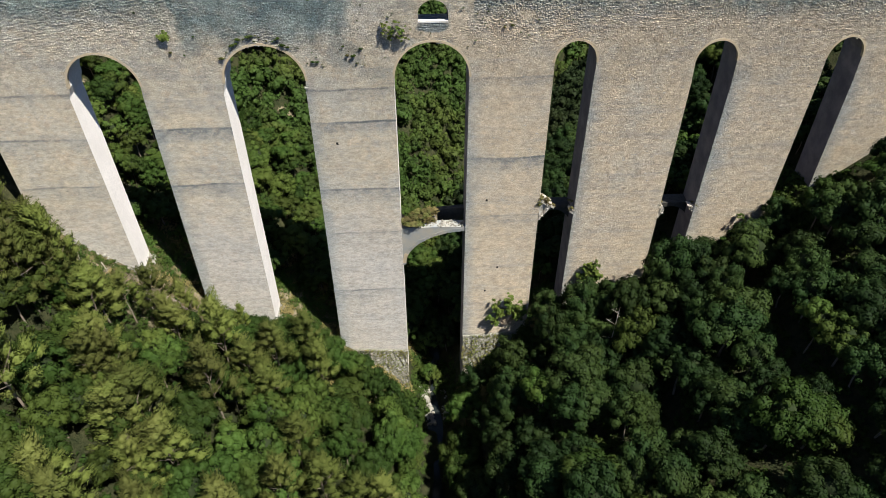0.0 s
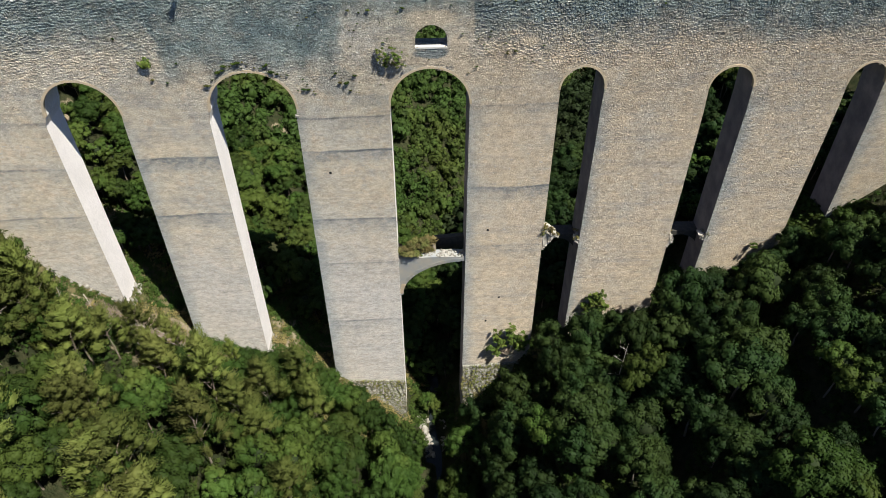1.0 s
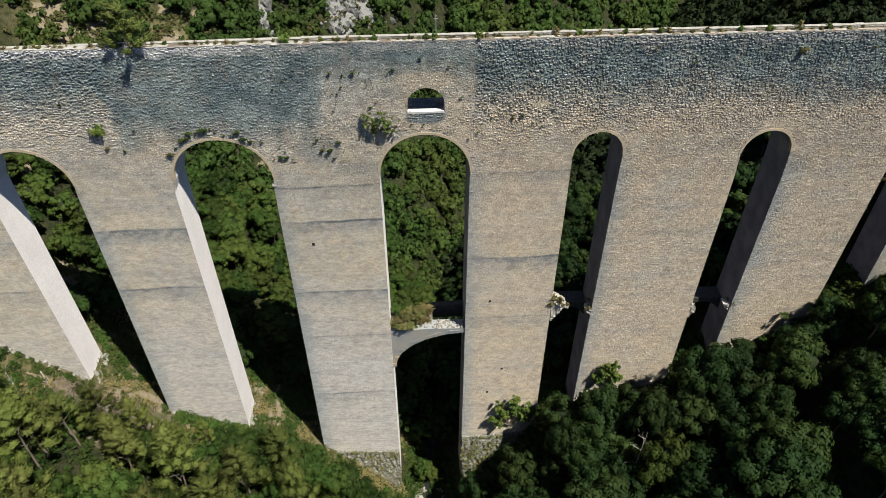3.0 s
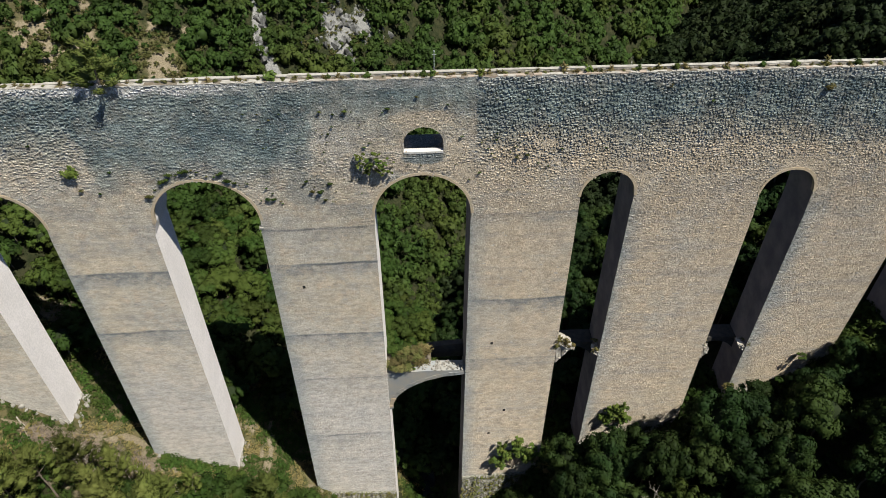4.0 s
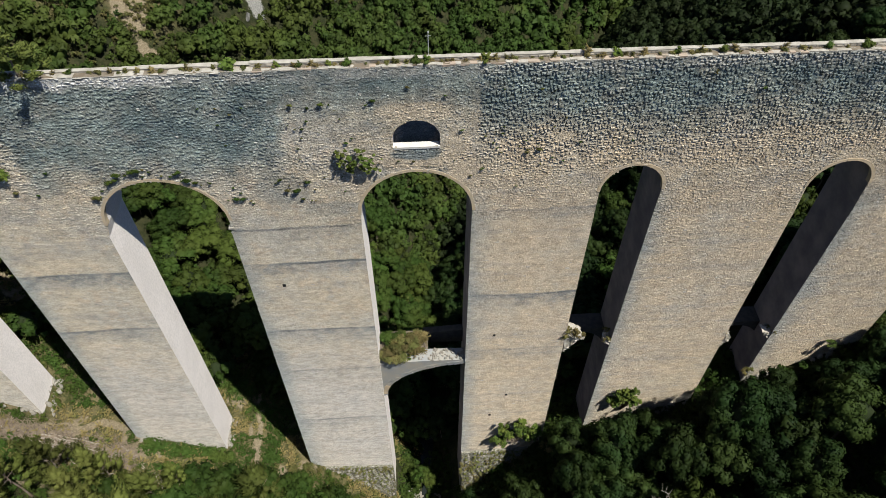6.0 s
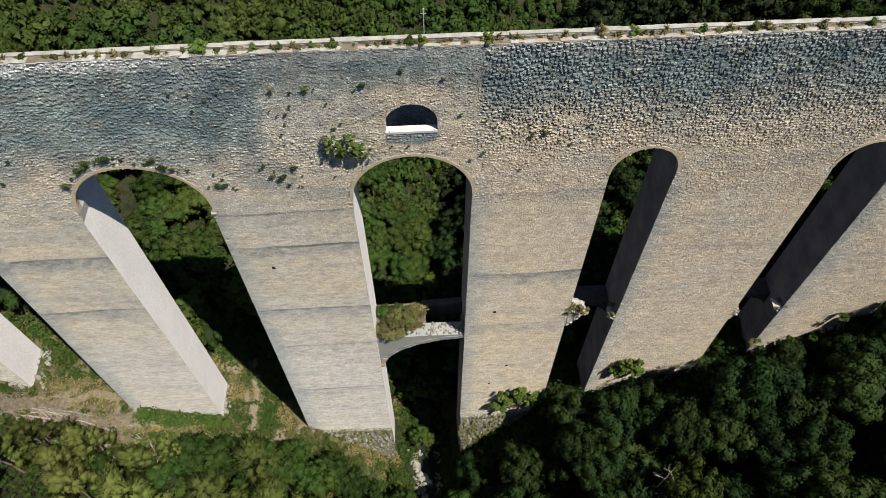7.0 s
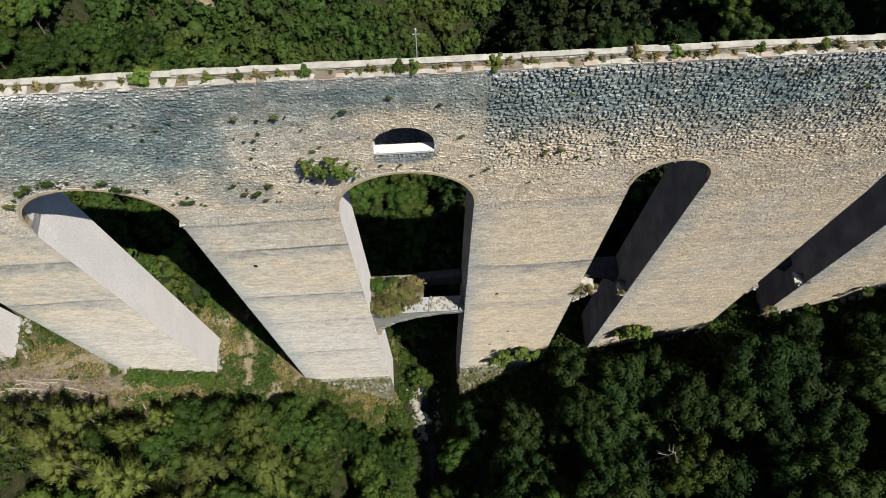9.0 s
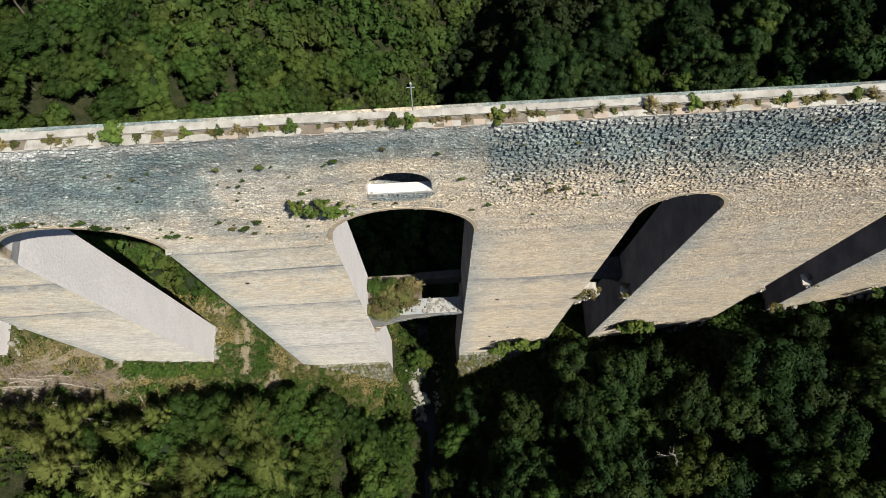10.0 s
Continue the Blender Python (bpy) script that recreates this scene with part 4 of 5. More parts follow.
def behind(x, y):
    r = rng.uniform(2.2, 3.6)
    if clear_of(x, y, r) and ground_cover(x, y) < 0.35:
        near = y > 113
        if x < 3:
            plant((OAKS if near else FAR_OAKS) if rng.random() < 0.6 else (SHRUBS if near else FAR_SHRUBS), x, y, r, rng.uniform(0.85, 1.1))
        else:
            plant((HOLMS if near else FAR_HOLMS) if rng.random() < 0.9 else (OAKS if near else FAR_OAKS), x, y, r, rng.uniform(0.9, 1.2))


def ground_cover(x, y):
    """How open the hillside is: bare earth and rock keep free of trees."""
    i = int(np.argmin(np.abs(gy - y))) * len(gx) + int(np.argmin(np.abs(gx - x)))
    return float(max(cover_earth[i], cover_rock[i]))


scatter(-66, 0, 33.8, 82, 4.2, front_left)
scatter(4, 80, 33.2, 84, 4.8, front_right)
scatter(-64, 76, 92.5, 132, 3.5, behind)
for x, y, r, tall in ((-53.0, 75.0, 4.0, 1.35), (-50.0, 73.0, 4.0, 1.6), (-46.7, 71.2, 3.0, 1.45), (-44.5, 74.3, 2.8, 1.4), (-38.0, 71.8, 3.0, 1.4), (-39.5, 74.6, 2.6, 1.5), (-31.5, 75.2, 2.9, 1.5), (-57.5, 76.0, 4.2, 1.35), (-41.8, 77.0, 2.4, 1.9), (-36.6, 76.9, 2.5, 2.0), (-29.6, 77.2, 2.2, 1.8), (-50.5, 71.0, 3.6, 1.5), (-55.0, 68.0, 3.8, 1.5), (-58.0, 62.0, 3.8, 1.4)):
    plant(PINES, x, y, r, tall)
for x, y, r, tall in ((-35.6, 73.6, 3.1, 1.3), (-27.6, 75.0, 2.7, 1.2), (-22.4, 76.6, 3.0, 1.35), (-18.2, 76.4, 3.2, 1.5), (-13.0, 76.0, 3.0, 1.5), (-8.5, 75.5, 2.6, 1.4), (-25.5, 76.4, 2.4, 1.2)):
    plant(OAKS, x, y, r, tall)
for x, y, r, tall in ((22.9, 74.6, 3.5, 1.45), (27.8, 78.6, 4.2, 1.35), (31.6, 80.6, 3.2, 1.3), (35.0, 75.5, 4.1, 1.25), (40.8, 79.4, 3.3, 1.25), (23.6, 80.6, 3.0, 1.5), (48.3, 81.2, 2.5, 1.1), (58.0, 81.8, 2.6, 1.1), (45.0, 76.6, 3.8, 1.2), (53.0, 80.0, 2.8, 1.1), (18.2, 67.0, 3.4, 1.1), (12.2, 66.5, 3.4, 1.3)):
    plant(HOLMS, x, y, r, tall)
plant(SHRUBS, 1.9, 86.6, 2.3, 1.2)
plant(SHRUBS, -2.6, 79.0, 1.5)
plant(SHRUBS, -2.6, 75.5, 1.9)
plant(SHRUBS, -1.2, 72.5, 1.5)
plant(SHRUBS, -6.5, 94.5, 2.2)

# far woods: one mass of crowns
sides = {"sunny": ([], [], []), "shaded": ([], [], [])}
SMALL = [crown_arrays(80 + i, 20, 300, 0.13, "oak") for i in range(8)]
LOW = [crown_arrays(90 + i, 8, 70, 0.25, "oak") for i in range(8)]
MIDDLE = [crown_arrays(100 + i, 16, 170, 0.17, "oak") for i in range(8)]
BASES = {}
spots = []
for step, ya, yb in ((3.0, 132, 200), (1.9, 132, 190), (4.0, 200, 272), (5.4, 272, 350)):
    for gx_ in np.arange(-130, 230, step):
        for gy_ in np.arange(ya, yb, step):
            spots.append((gx_ + rng.uniform(-0.48, 0.48) * step, gy_ + rng.uniform(-0.48, 0.48) * step, step))
for x, y, step in spots:
    if not -8 - 0.42 * y < x < 14 + 0.55 * y:
        continue
    if ground_cover(x, y) > 0.34 and rng.random() < (0.7 if step == 1.9 else 0.95):
        continue
    s = x - float(stream_x(y))
    if 0 < s < 2.5 and y > 228:
        continue
    low = step == 1.9
    r = step * (rng.uniform(0.25, 0.6) if low else rng.uniform(0.58, 0.95) if rng.random() < 0.75 else rng.uniform(0.95, 1.25))
    v, f, cs, rs, _, soft_n = (LOW if low else SMALL if step == 3.0 else MIDDLE)[int(rng.integers(8))]
    a = rng.uniform(0, 6.28)
    turn = np.array([[math.cos(a), -math.sin(a), 0], [math.sin(a), math.cos(a), 0], [0, 0, 1]])
    big = np.argsort(-rs)[:0 if low else 3 if step == 3.0 else 1]
    cs, rs = np.concatenate([cs[big], [[0, 0, 0]]]), np.r_[rs[big] * 0.85, 0.45]
    core = (cs[:, None] + ICO_V[None] * rs[:, None, None]).reshape(-1, 3)
    allv = np.concatenate([v, core]) @ turn.T * np.array([r, r, r * rng.uniform(0.9, 1.4)]) + np.array([x, y, float(ground_z(x, y)) + r * 0.7])
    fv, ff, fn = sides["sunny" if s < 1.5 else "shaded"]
    base = sum(map(len, fv)) if not fv else BASES[id(fv)]
    fv.append(allv)
    fn.append(np.concatenate([np.repeat(soft_n, 3, 0), np.tile(ICO_V, (len(cs), 1))]) @ turn.T)
    BASES[id(fv)] = base + len(allv)
    ff += (f + base).tolist() + ((ICO_F[None] + 12 * np.arange(len(cs))[:, None, None]).reshape(-1, 3) + base + len(v)).tolist()
# lit and shaded slope differ by leaf colour: the dimness is painted in
for (fv, ff, fn), leaf_mat, label in ((sides["sunny"], FARLEAF, "dense mixed green woods on the far gorge slope"), (sides["shaded"], FARSHADED, "dense far-slope woods with leaves darkened for shade")):
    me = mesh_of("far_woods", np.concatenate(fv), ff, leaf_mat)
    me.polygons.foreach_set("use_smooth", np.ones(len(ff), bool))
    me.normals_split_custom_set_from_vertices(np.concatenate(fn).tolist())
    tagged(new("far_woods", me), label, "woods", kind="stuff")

# ---- plants on the bridge ----
def tuft_mesh(name, seed, leaves, leaf, style, material):
    v, f, cs, rs, _, _ = crown_arrays(seed, 14, leaves, leaf, style)
    far = np.argsort(-np.linalg.norm(cs, axis=1))[:6]
    core = np.concatenate([ICO_V * 0.46] + [c * 0.72 + ICO_V * r * 0.6 for c, r in zip(cs[far], rs[far])])
    core_f = (ICO_F[None] + 12 * np.arange(7)[:, None, None]).reshape(-1, 3) + len(v)
    return mesh_of(name, np.concatenate([v, core]), np.concatenate([f, core_f]), material)


def stem_mesh(seed, bits=4):
    r_ = random.Random(seed)
    bm = bmesh.new()
    for i in range(bits):
        a = 2 * math.pi * i / bits + r_.uniform(-0.5, 0.5)
        limb(bm, (0, 0, -0.45), (0.5 * math.cos(a), 0.5 * math.sin(a), r_.uniform(0.0, 0.45)), 0.05, 0.015, 5)
    me = bpy.data.meshes.new("stem")
    bm.to_mesh(me)
    bm.free()
    me.materials.append(BARK)
    return me


LEAFY = {
    "green": [tuft_mesh("foliage", 300 + i, 380, 0.12, "bush", BUSH) for i in range(4)],
    "bright": [tuft_mesh("foliage", 310 + i, 430, 0.12, "oak", FIG) for i in range(3)],
    "dark": [tuft_mesh("foliage", 320 + i, 190, 0.12, "bush", OAK) for i in range(3)],
    "olive": [tuft_mesh("foliage", 350 + i, 420, 0.13, "bush", OLIVE) for i in range(3)],
    "dry": [tuft_mesh("foliage", 330 + i, 320, 0.13, "pine", DRY) for i in range(3)],
}
STEMS = [stem_mesh(340 + i) for i in range(3)]
pr = random.Random(5)


def wall_plant(kind, x, z, size, y=84.86, name="wall_shrub", label="small green shrub rooted in the wall joints", wide=1.0, tall=1.0):
    root = thing(name, label, "plant", "shrubs growing on the bridge")
    root.matrix_basis = Matrix.LocRotScale((x, y, z), Euler((pr.uniform(-0.15, 0.15), pr.uniform(-0.4, 0.4), pr.choice((0, math.pi)))), (size * wide, size * wide * (0.5 if y < FACE else 1.0), size * tall))
    part("stem", pr.choice(STEMS), None, root)
    part("foliage", pr.choice(LEAFY[kind]), None, root)
    return root


# along the wall top
for x, size, kind in ((-10.6, 0.75, "bright"), (-6.9, 0.34, "bright"), (-5.3, 0.32, "green"), (-4.4, 0.30, "dry"), (-3.1, 0.30, "bright"), (-1.7, 0.42, "green"), (1.8, 0.26, "dry"),
                      (3.4, 0.42, "green"), (4.2, 0.45, "bright"), (8.6, 0.48, "bright"), (9.4, 0.30, "dry"), (13.8, 0.28, "dry"), (16.3, 0.5, "dry"), (18.6, 0.5, "bright"),
                      (20.6, 0.34, "dry"), (23.2, 0.40, "bright"), (25.0, 0.34, "dry"), (26.8, 0.45, "green"), (27.7, 0.38, "dry"), (31.5, 0.35, "dry"), (35.0, 0.4, "green"),
                      (38.0, 0.5, "green"), (41.0, 0.5, "dry"), (44.0, 0.45, "green"), (-13.5, 0.28, "dry"), (-16.0, 0.26, "dry"), (-19.0, 0.25, "dry"), (-22.0, 0.3, "green"), (-29.0, 0.3, "dry"), (-33.0, 0.28, "dry")):
    wall_plant(kind, x, TOP + 0.08 + 0.3 * size, size * 1.15, FACE + 0.42, "top_shrub", "low shrub growing along the wall top" if kind != "dry" else "dry brown weeds growing along the wall top")
x = -40.0
while x < 48.0:
    wall_plant(pr.choice(("dry", "dry", "olive", "dry", "olive")), x, TOP + 0.1, pr.uniform(0.12, 0.28), FACE + pr.uniform(0.28, 0.5), "weed", "dry weeds rooted in the wall top", 1.5)
    x += pr.uniform(0.3, 1.7)

# dry growth on the broken stubs
for x, z, size in ((20.3, 40.6, 0.7), (21.2, 40.0, 0.75), (20.0, 39.4, 0.6), (25.4, 38.4, 0.4), (25.0, 38.2, 0.3), (39.8, 38.6, 0.3), (46.0, 38.2, 0.4)):
    wall_plant(pr.choice(("dry", "dry", "olive")), x, z, size, FACE + 0.1, "dry_bush", "dry straw-coloured bush on the broken stub")

# a young pine leaning over the wall top
young = thing("young_pine", "young green pine rooted on the wall top", "tree")
young.matrix_basis = Matrix.LocRotScale((-25.6, 85.3, 78.8), Euler((0.06, 0.04, 0)), (2.7, 2.0, 2.6))
bm = bmesh.new()
limb(bm, (0, 0, -0.05), (0.04, 0, 0.9), 0.04, 0.025)
limb(bm, (0.04, 0, 0.9), (0.0, 0.02, 1.7), 0.025, 0.01)
part("trunk", bm, BARK, young)
part("crown", crown_mesh("crown", 38, 26, 3000, 0.05, "pine", YOUNG), None, young).location = (0, 0, 0.62)

# on the face
for x, z, size, kind in ((-31.5, 69.53, 1.1, "bright"), (-27.6, 69.53, 0.42, "green"), (-31.0, 67.38, 0.4, "dark"), (-29.3, 66.97, 0.35, "dark"), (-6.4, 75.64, 0.36, "dark"), (-5.2, 75.34, 0.28, "green"), (-4.1, 75.64, 0.34, "green"),
                         (-0.1, 75.79, 0.38, "green"), (-6.5, 73.2, 0.26, "dark"), (-6.1, 72.28, 0.22, "dark"), (-6.5, 71.16, 0.24, "dark"), (-5.4, 74.01, 0.2, "dark"), (-4.6, 72.79, 0.2, "dark"),
                         (-8.2, 66.36, 0.5, "dark"), (-7.4, 66.25, 0.55, "green"), (-6.4, 67.28, 0.45, "dark"), (-7.0, 65.23, 0.3, "dark"), (-8.6, 67.69, 0.4, "dark"), (13.5, 70.04, 0.42, "dark"), (12.6, 69.73, 0.3, "dark"), (9.6, 70.96, 0.28, "dark"),
                         (10.4, 71.97, 0.3, "dark"), (8.9, 68.1, 0.28, "dark"), (1.6, 69.32, 0.2, "dark"), (2.9, 69.22, 0.18, "dark"), (42.0, 76.76, 0.75, "dark"), (49.5, 76.97, 0.5, "dark"), (31.0, 75.64, 0.35, "green"), (21.5, 70.65, 0.25, "dark"),
                         (-16.9, 69.02, 0.4, "green"), (-34.0, 72.89, 0.35, "dark"), (-22.4, 68.4, 0.5, "green"), (5.6, 76.05, 0.22, "green"), (26.6, 77.37, 0.25, "dry"), (-3.0, 63.69, 0.2, "dark"), (-11.6, 65.23, 0.25, "dark")):
    wall_plant("olive" if kind == "dark" and pr.random() < 0.5 else kind, x, z, size * (0.7 if size < 0.6 else 1.0), 84.9 - 0.15 * size, wide=pr.uniform(0.7, 1.6), tall=pr.uniform(0.6, 1.3))
# creeping plants over the crown of the wide arch
x = -24.6
while x < -11.5:
    k_ = max(0.0, 1 - ((x + 19.6) / 5.8) ** 2)
    z = 63.0 + 5.4 * math.sqrt(k_) + (pr.uniform(0.3, 1.3) if x < -15 else pr.uniform(0.8, 2.6))
    wall_plant(pr.choice(("green", "dark", "dark", "olive")), x, z, pr.choice((0.16, 0.22, 0.3, 0.42)), 84.85, "creeper", "creeping shrub over the arch crown", pr.uniform(0.8, 1.5), pr.uniform(0.6, 1.1))
    x += pr.uniform(0.25, 1.1)
# small weeds dotted over the joints round the window and the rubble stretch
for i in range(80):
    x, z = pr.uniform(-16, 18), pr.uniform(64.5, 77)
    if any(e and e[0] - 0.4 < x < e[1] + 0.4 for e in (edges_at(o, z - 0.4) for o in OPENINGS)) or (0.6 < x < 5.8 and 69.6 < z < 74):
        continue
    wall_plant(pr.choice(("green", "olive", "olive", "green")), x, z, pr.uniform(0.06, 0.16), 84.88, "wall_weed", "small weed rooted in the wall joints", pr.uniform(0.8, 1.8), pr.uniform(0.6, 1.2))

# fig beside the middle arch: several leafy boughs on one stem
fig = thing("fig_shrub", "bright green fig shrub growing out of the wall", "plant")
fig.matrix_basis = Matrix.LocRotScale((-1.7, 84.9, 69.4), None, (1.25, 1.1, 1.3))
part("stem", stem_mesh(77, 6), None, fig).scale = (1.6, 1.2, 1.6)
for i in range(42):
    a, far = pr.uniform(0, 6.28), math.sqrt(pr.random())
    r_ = pr.uniform(0.16, 0.38) * (1.15 - 0.45 * far)
    bough = part("bough", pr.choice(LEAFY["bright"]), None, fig)
    bough.matrix_basis = Matrix.LocRotScale((1.75 * far * math.cos(a), -0.25 - 0.4 * (1 - far), 0.4 + 1.15 * far * math.sin(a) - (0.8 * max(0.0, math.cos(a)) if i % 3 == 0 else 0)), Euler((pr.uniform(-0.5, 0.5), 0, pr.uniform(0, 6))), (r_, r_, r_ * 0.75))


def standing_bush(x, y, z, r_, kind="bright", label="leafy fig bush standing against the pier foot", boughs=7, name="fig_bush", size=(0.22, 0.4)):
    root = thing(name, label, "bush")
    root.location = (x, y, z)
    part("stem", stem_mesh(int(x * 3), 5), None, root).scale = (r_, r_, r_ * 1.6)
    for i in range(boughs * 2):
        a, far = pr.uniform(0, 6.28), math.sqrt(pr.random())
        k_ = r_ * pr.uniform(*size)
        b = part("bough", pr.choice(LEAFY[kind]), None, root)
        b.matrix_basis = Matrix.LocRotScale((1.0 * r_ * far * math.cos(a), (0.22 if name == "fig_bush" and r_ > 1.6 else 0.6) * r_ * far * math.sin(a), (0.3 + 0.55 * (1 - far * far)) * r_ + pr.uniform(-0.15, 0.3) * r_), Euler((0, 0, a)), (k_, k_, k_ * 0.7))
    return root


def climbing_bush(x, z, wide, high, limbs, seed, label, lean=0.0):
    """A bush rooted at the wall's foot: limbs fan out close to the face, each with leafy sprays."""
    r_ = random.Random(seed)
    root = thing("fig_bush", label, "bush")
    root.location = (x, FACE - 0.35, z)
    for i in range(limbs):
        u = -1 + 2 * (i + 0.5) / limbs + r_.uniform(-0.15, 0.15)
        tip = Vector((0.5 * wide * u + lean, -0.15 - 0.5 * r_.random(), high * (1.0 - 0.75 * abs(u) ** 1.7) * r_.uniform(0.75, 1.05)))
        knee = Vector((tip.x * 0.4, -0.1, tip.z * 0.35))
        bm = bmesh.new()
        limb(bm, (0, 0, -0.4), knee, 0.07, 0.045, 6)
        limb(bm, knee, tip, 0.045, 0.015, 5)
        branch = part("branch", bm, BARK, root)
        for j in range(9):
            f_ = 0.2 + 0.85 * (j + r_.random()) / 9
            at = knee.lerp(tip, f_) + Vector((r_.uniform(-0.6, 0.6), r_.uniform(-0.3, 0.1), r_.uniform(-0.5, 0.5)))
            k_ = r_.uniform(0.5, 0.85) * (1.25 - 0.55 * f_)
            spray = part("spray", r_.choice(LEAFY["bright"]), None, branch)
            spray.matrix_basis = Matrix.LocRotScale(at, Euler((0, 0, r_.uniform(0, 6))), (k_, k_ * 0.8, k_ * 0.85))


climbing_bush(16.2, 11.0, 8.0, 9.0, 8, 3, "leafy green fig bush spread against the pier foot")
climbing_bush(30.2, 21.4, 4.0, 6.6, 5, 4, "yellow-green bush growing against the pier foot")
standing_bush(-0.71, 86.0, 35.24, 1.5, "olive", "rounded olive-green bush on the broken cross arch", 13, size=(0.42, 0.62))
standing_bush(-0.61, 88.3, 35.24, 1.4, "green", "rounded green bush on the broken cross arch", 11, size=(0.42, 0.62))
standing_bush(1.01, 87.2, 35.45, 1.5, "olive", "rounded olive-green bush on the broken cross arch", 11, size=(0.42, 0.62))
standing_bush(2.43, 88.2, 35.35, 1.2, "dry", "dry straw-coloured bush on the broken cross arch", 11, size=(0.42, 0.62))
standing_bush(2.23, 86.4, 35.24, 0.9, "dry", "dry grass clump on the broken cross arch", 9, size=(0.42, 0.62))
standing_bush(0.91, 85.7, 35.14, 0.7, "green", "low green bush on the broken cross arch")
for gx_, gy_, gz_, gr_ in ((20.11, 85.4, 40.38, 0.5), (20.72, 85.5, 39.85, 0.6), (21.33, 85.5, 39.12, 0.6), (22.05, 85.7, 38.6, 0.5), (22.46, 86.0, 38.28, 0.4), (26.3, 86.2, 38.18, 0.35), (45.73, 85.8, 37.97, 0.4), (40.05, 85.5, 38.6, 0.35)):
    standing_bush(gx_, gy_, gz_, gr_, "dry", "dry grass clump on the arch stub")
standing_bush(25.18, 86.0, 38.91, 0.5, "dry", "dry grass clump on the arch stub")
standing_bush(20.88, 83.0, 12.28, 1.3, "dry", "dry bush on the rubble at the pier foot")
standing_bush(45.52, 84.6, 28.8, 0.9, "dry", "dry bush on the rubble at the pier foot")
standing_bush(40.31, 84.2, 24.57, 0.9, "green", "small green bush at the pier foot")
standing_bush(53.68, 84.2, 35.66, 0.8, "green", "small green bush at the pier foot")
standing_bush(-41.78, 83.2, 22.24, 0.8, "dark", "small dark round bush in the clearing")
standing_bush(-39.97, 83.6, 20.97, 0.6, "green", "small green bush in the clearing")


# ---- rubble, stream bed, logs ----
def rock_mesh(name, seed, material):
    r_ = np.random.default_rng(seed)
    bm = bmesh.new()
    bmesh.ops.create_icosphere(bm, subdivisions=2, radius=1.0)
    for v in bm.verts:
        v.co = v.co * float(r_.uniform(0.78, 1.12))
    me = bpy.data.meshes.new(name)
    bm.to_mesh(me)
    bm.free()
    me.materials.append(material)
    return me


def crag_mesh(seed):
    """An angular block: the hull of a few scattered points."""
    r_ = np.random.default_rng(seed)
    bm = bmesh.new()
    for p in sphere_pts(r_, 16) * r_.uniform(0.7, 1.1, (16, 1)):
        bm.verts.new(p)
    bmesh.ops.convex_hull(bm, input=bm.verts)
    me = bpy.data.meshes.new("rock_outcrop")
    bm.to_mesh(me)
    bm.free()
    me.materials.append(CLIFF)
    return me


CRAGS = [crag_mesh(440 + i) for i in range(6)]
ROCKS = [rock_mesh("boulder", 400 + i, RUBBLE) for i in range(5)]


def boulder(x, y, z, size, label="pale limestone boulder in the stream bed", group="boulders of the stream bed", name="boulder"):
    ob = new(name, pr.choice(ROCKS))
    ob.matrix_basis = Matrix.LocRotScale((x, y, z), Euler((pr.uniform(0, 3), pr.uniform(0, 3), pr.uniform(0, 3))), (size, size * pr.uniform(0.6, 1), size * pr.uniform(0.5, 0.8)))
    return tagged(ob, label, "boulder", group)


for i in range(64):
    y = pr.uniform(77, 88)
    x = pr.choice((pr.gauss(1.3, 0.35), pr.gauss(1.3, 0.35), pr.gauss(4.6, 0.4)))
    boulder(x, y, float(ground_z(x, y)) + 0.1, pr.uniform(0.15, 0.45))
for i in range(70):
    f_ = pr.random()
    x, y = 0.1 + 1.9 * f_ + pr.gauss(0, 0.35), 86.0 - 9.0 * f_
    boulder(x, y, float(ground_z(x, y)) + 0.15, pr.uniform(0.25, 0.6), "pale limestone block beside the stream", "boulders of the stream bed")
# stones that stand out of the footings
for x0, x1, zt0, zt1, out_, zb, n in ((-14.4, -2.6, 5.0, 4.0, 2.0, -6.5, 150), (8.5, 19.8, 7.6, 8.2, 2.2, -6.5, 110)):
    for i in range(n):
        g_, f_ = pr.random(), pr.random() ** 1.4
        zt = zt0 + (zt1 - zt0) * g_
        boulder(x0 + (x1 - x0) * g_, FACE - 0.34 - out_ * f_, zt + (zb - zt) * f_, pr.uniform(0.10, 0.34), "pale stone set in the rubble footing", "stones of the footings", "footing_stone")
# crumbled stones along the piers' feet
for x0, x1, y0, y1, n in ((-46.6, -45.4, 85.0, 90.0, 26), (-26.3, -25.4, 85.0, 90.0, 26), (-58.5, -46.4, 84.6, 85.0, 24), (-37.4, -26.2, 84.6, 85.0, 20), (26.0, 39.8, 84.3, 84.9, 26), (46.2, 57.6, 84.3, 84.9, 20)):
    for i in range(n):
        x, y = pr.uniform(x0, x1), pr.uniform(y0, y1)
        boulder(x, y, float(ground_z(x, y)) + 0.1, pr.uniform(0.15, 0.5), "pale fallen stone at the foot of a pier", "fallen stones at the pier feet", "fallen_stone")
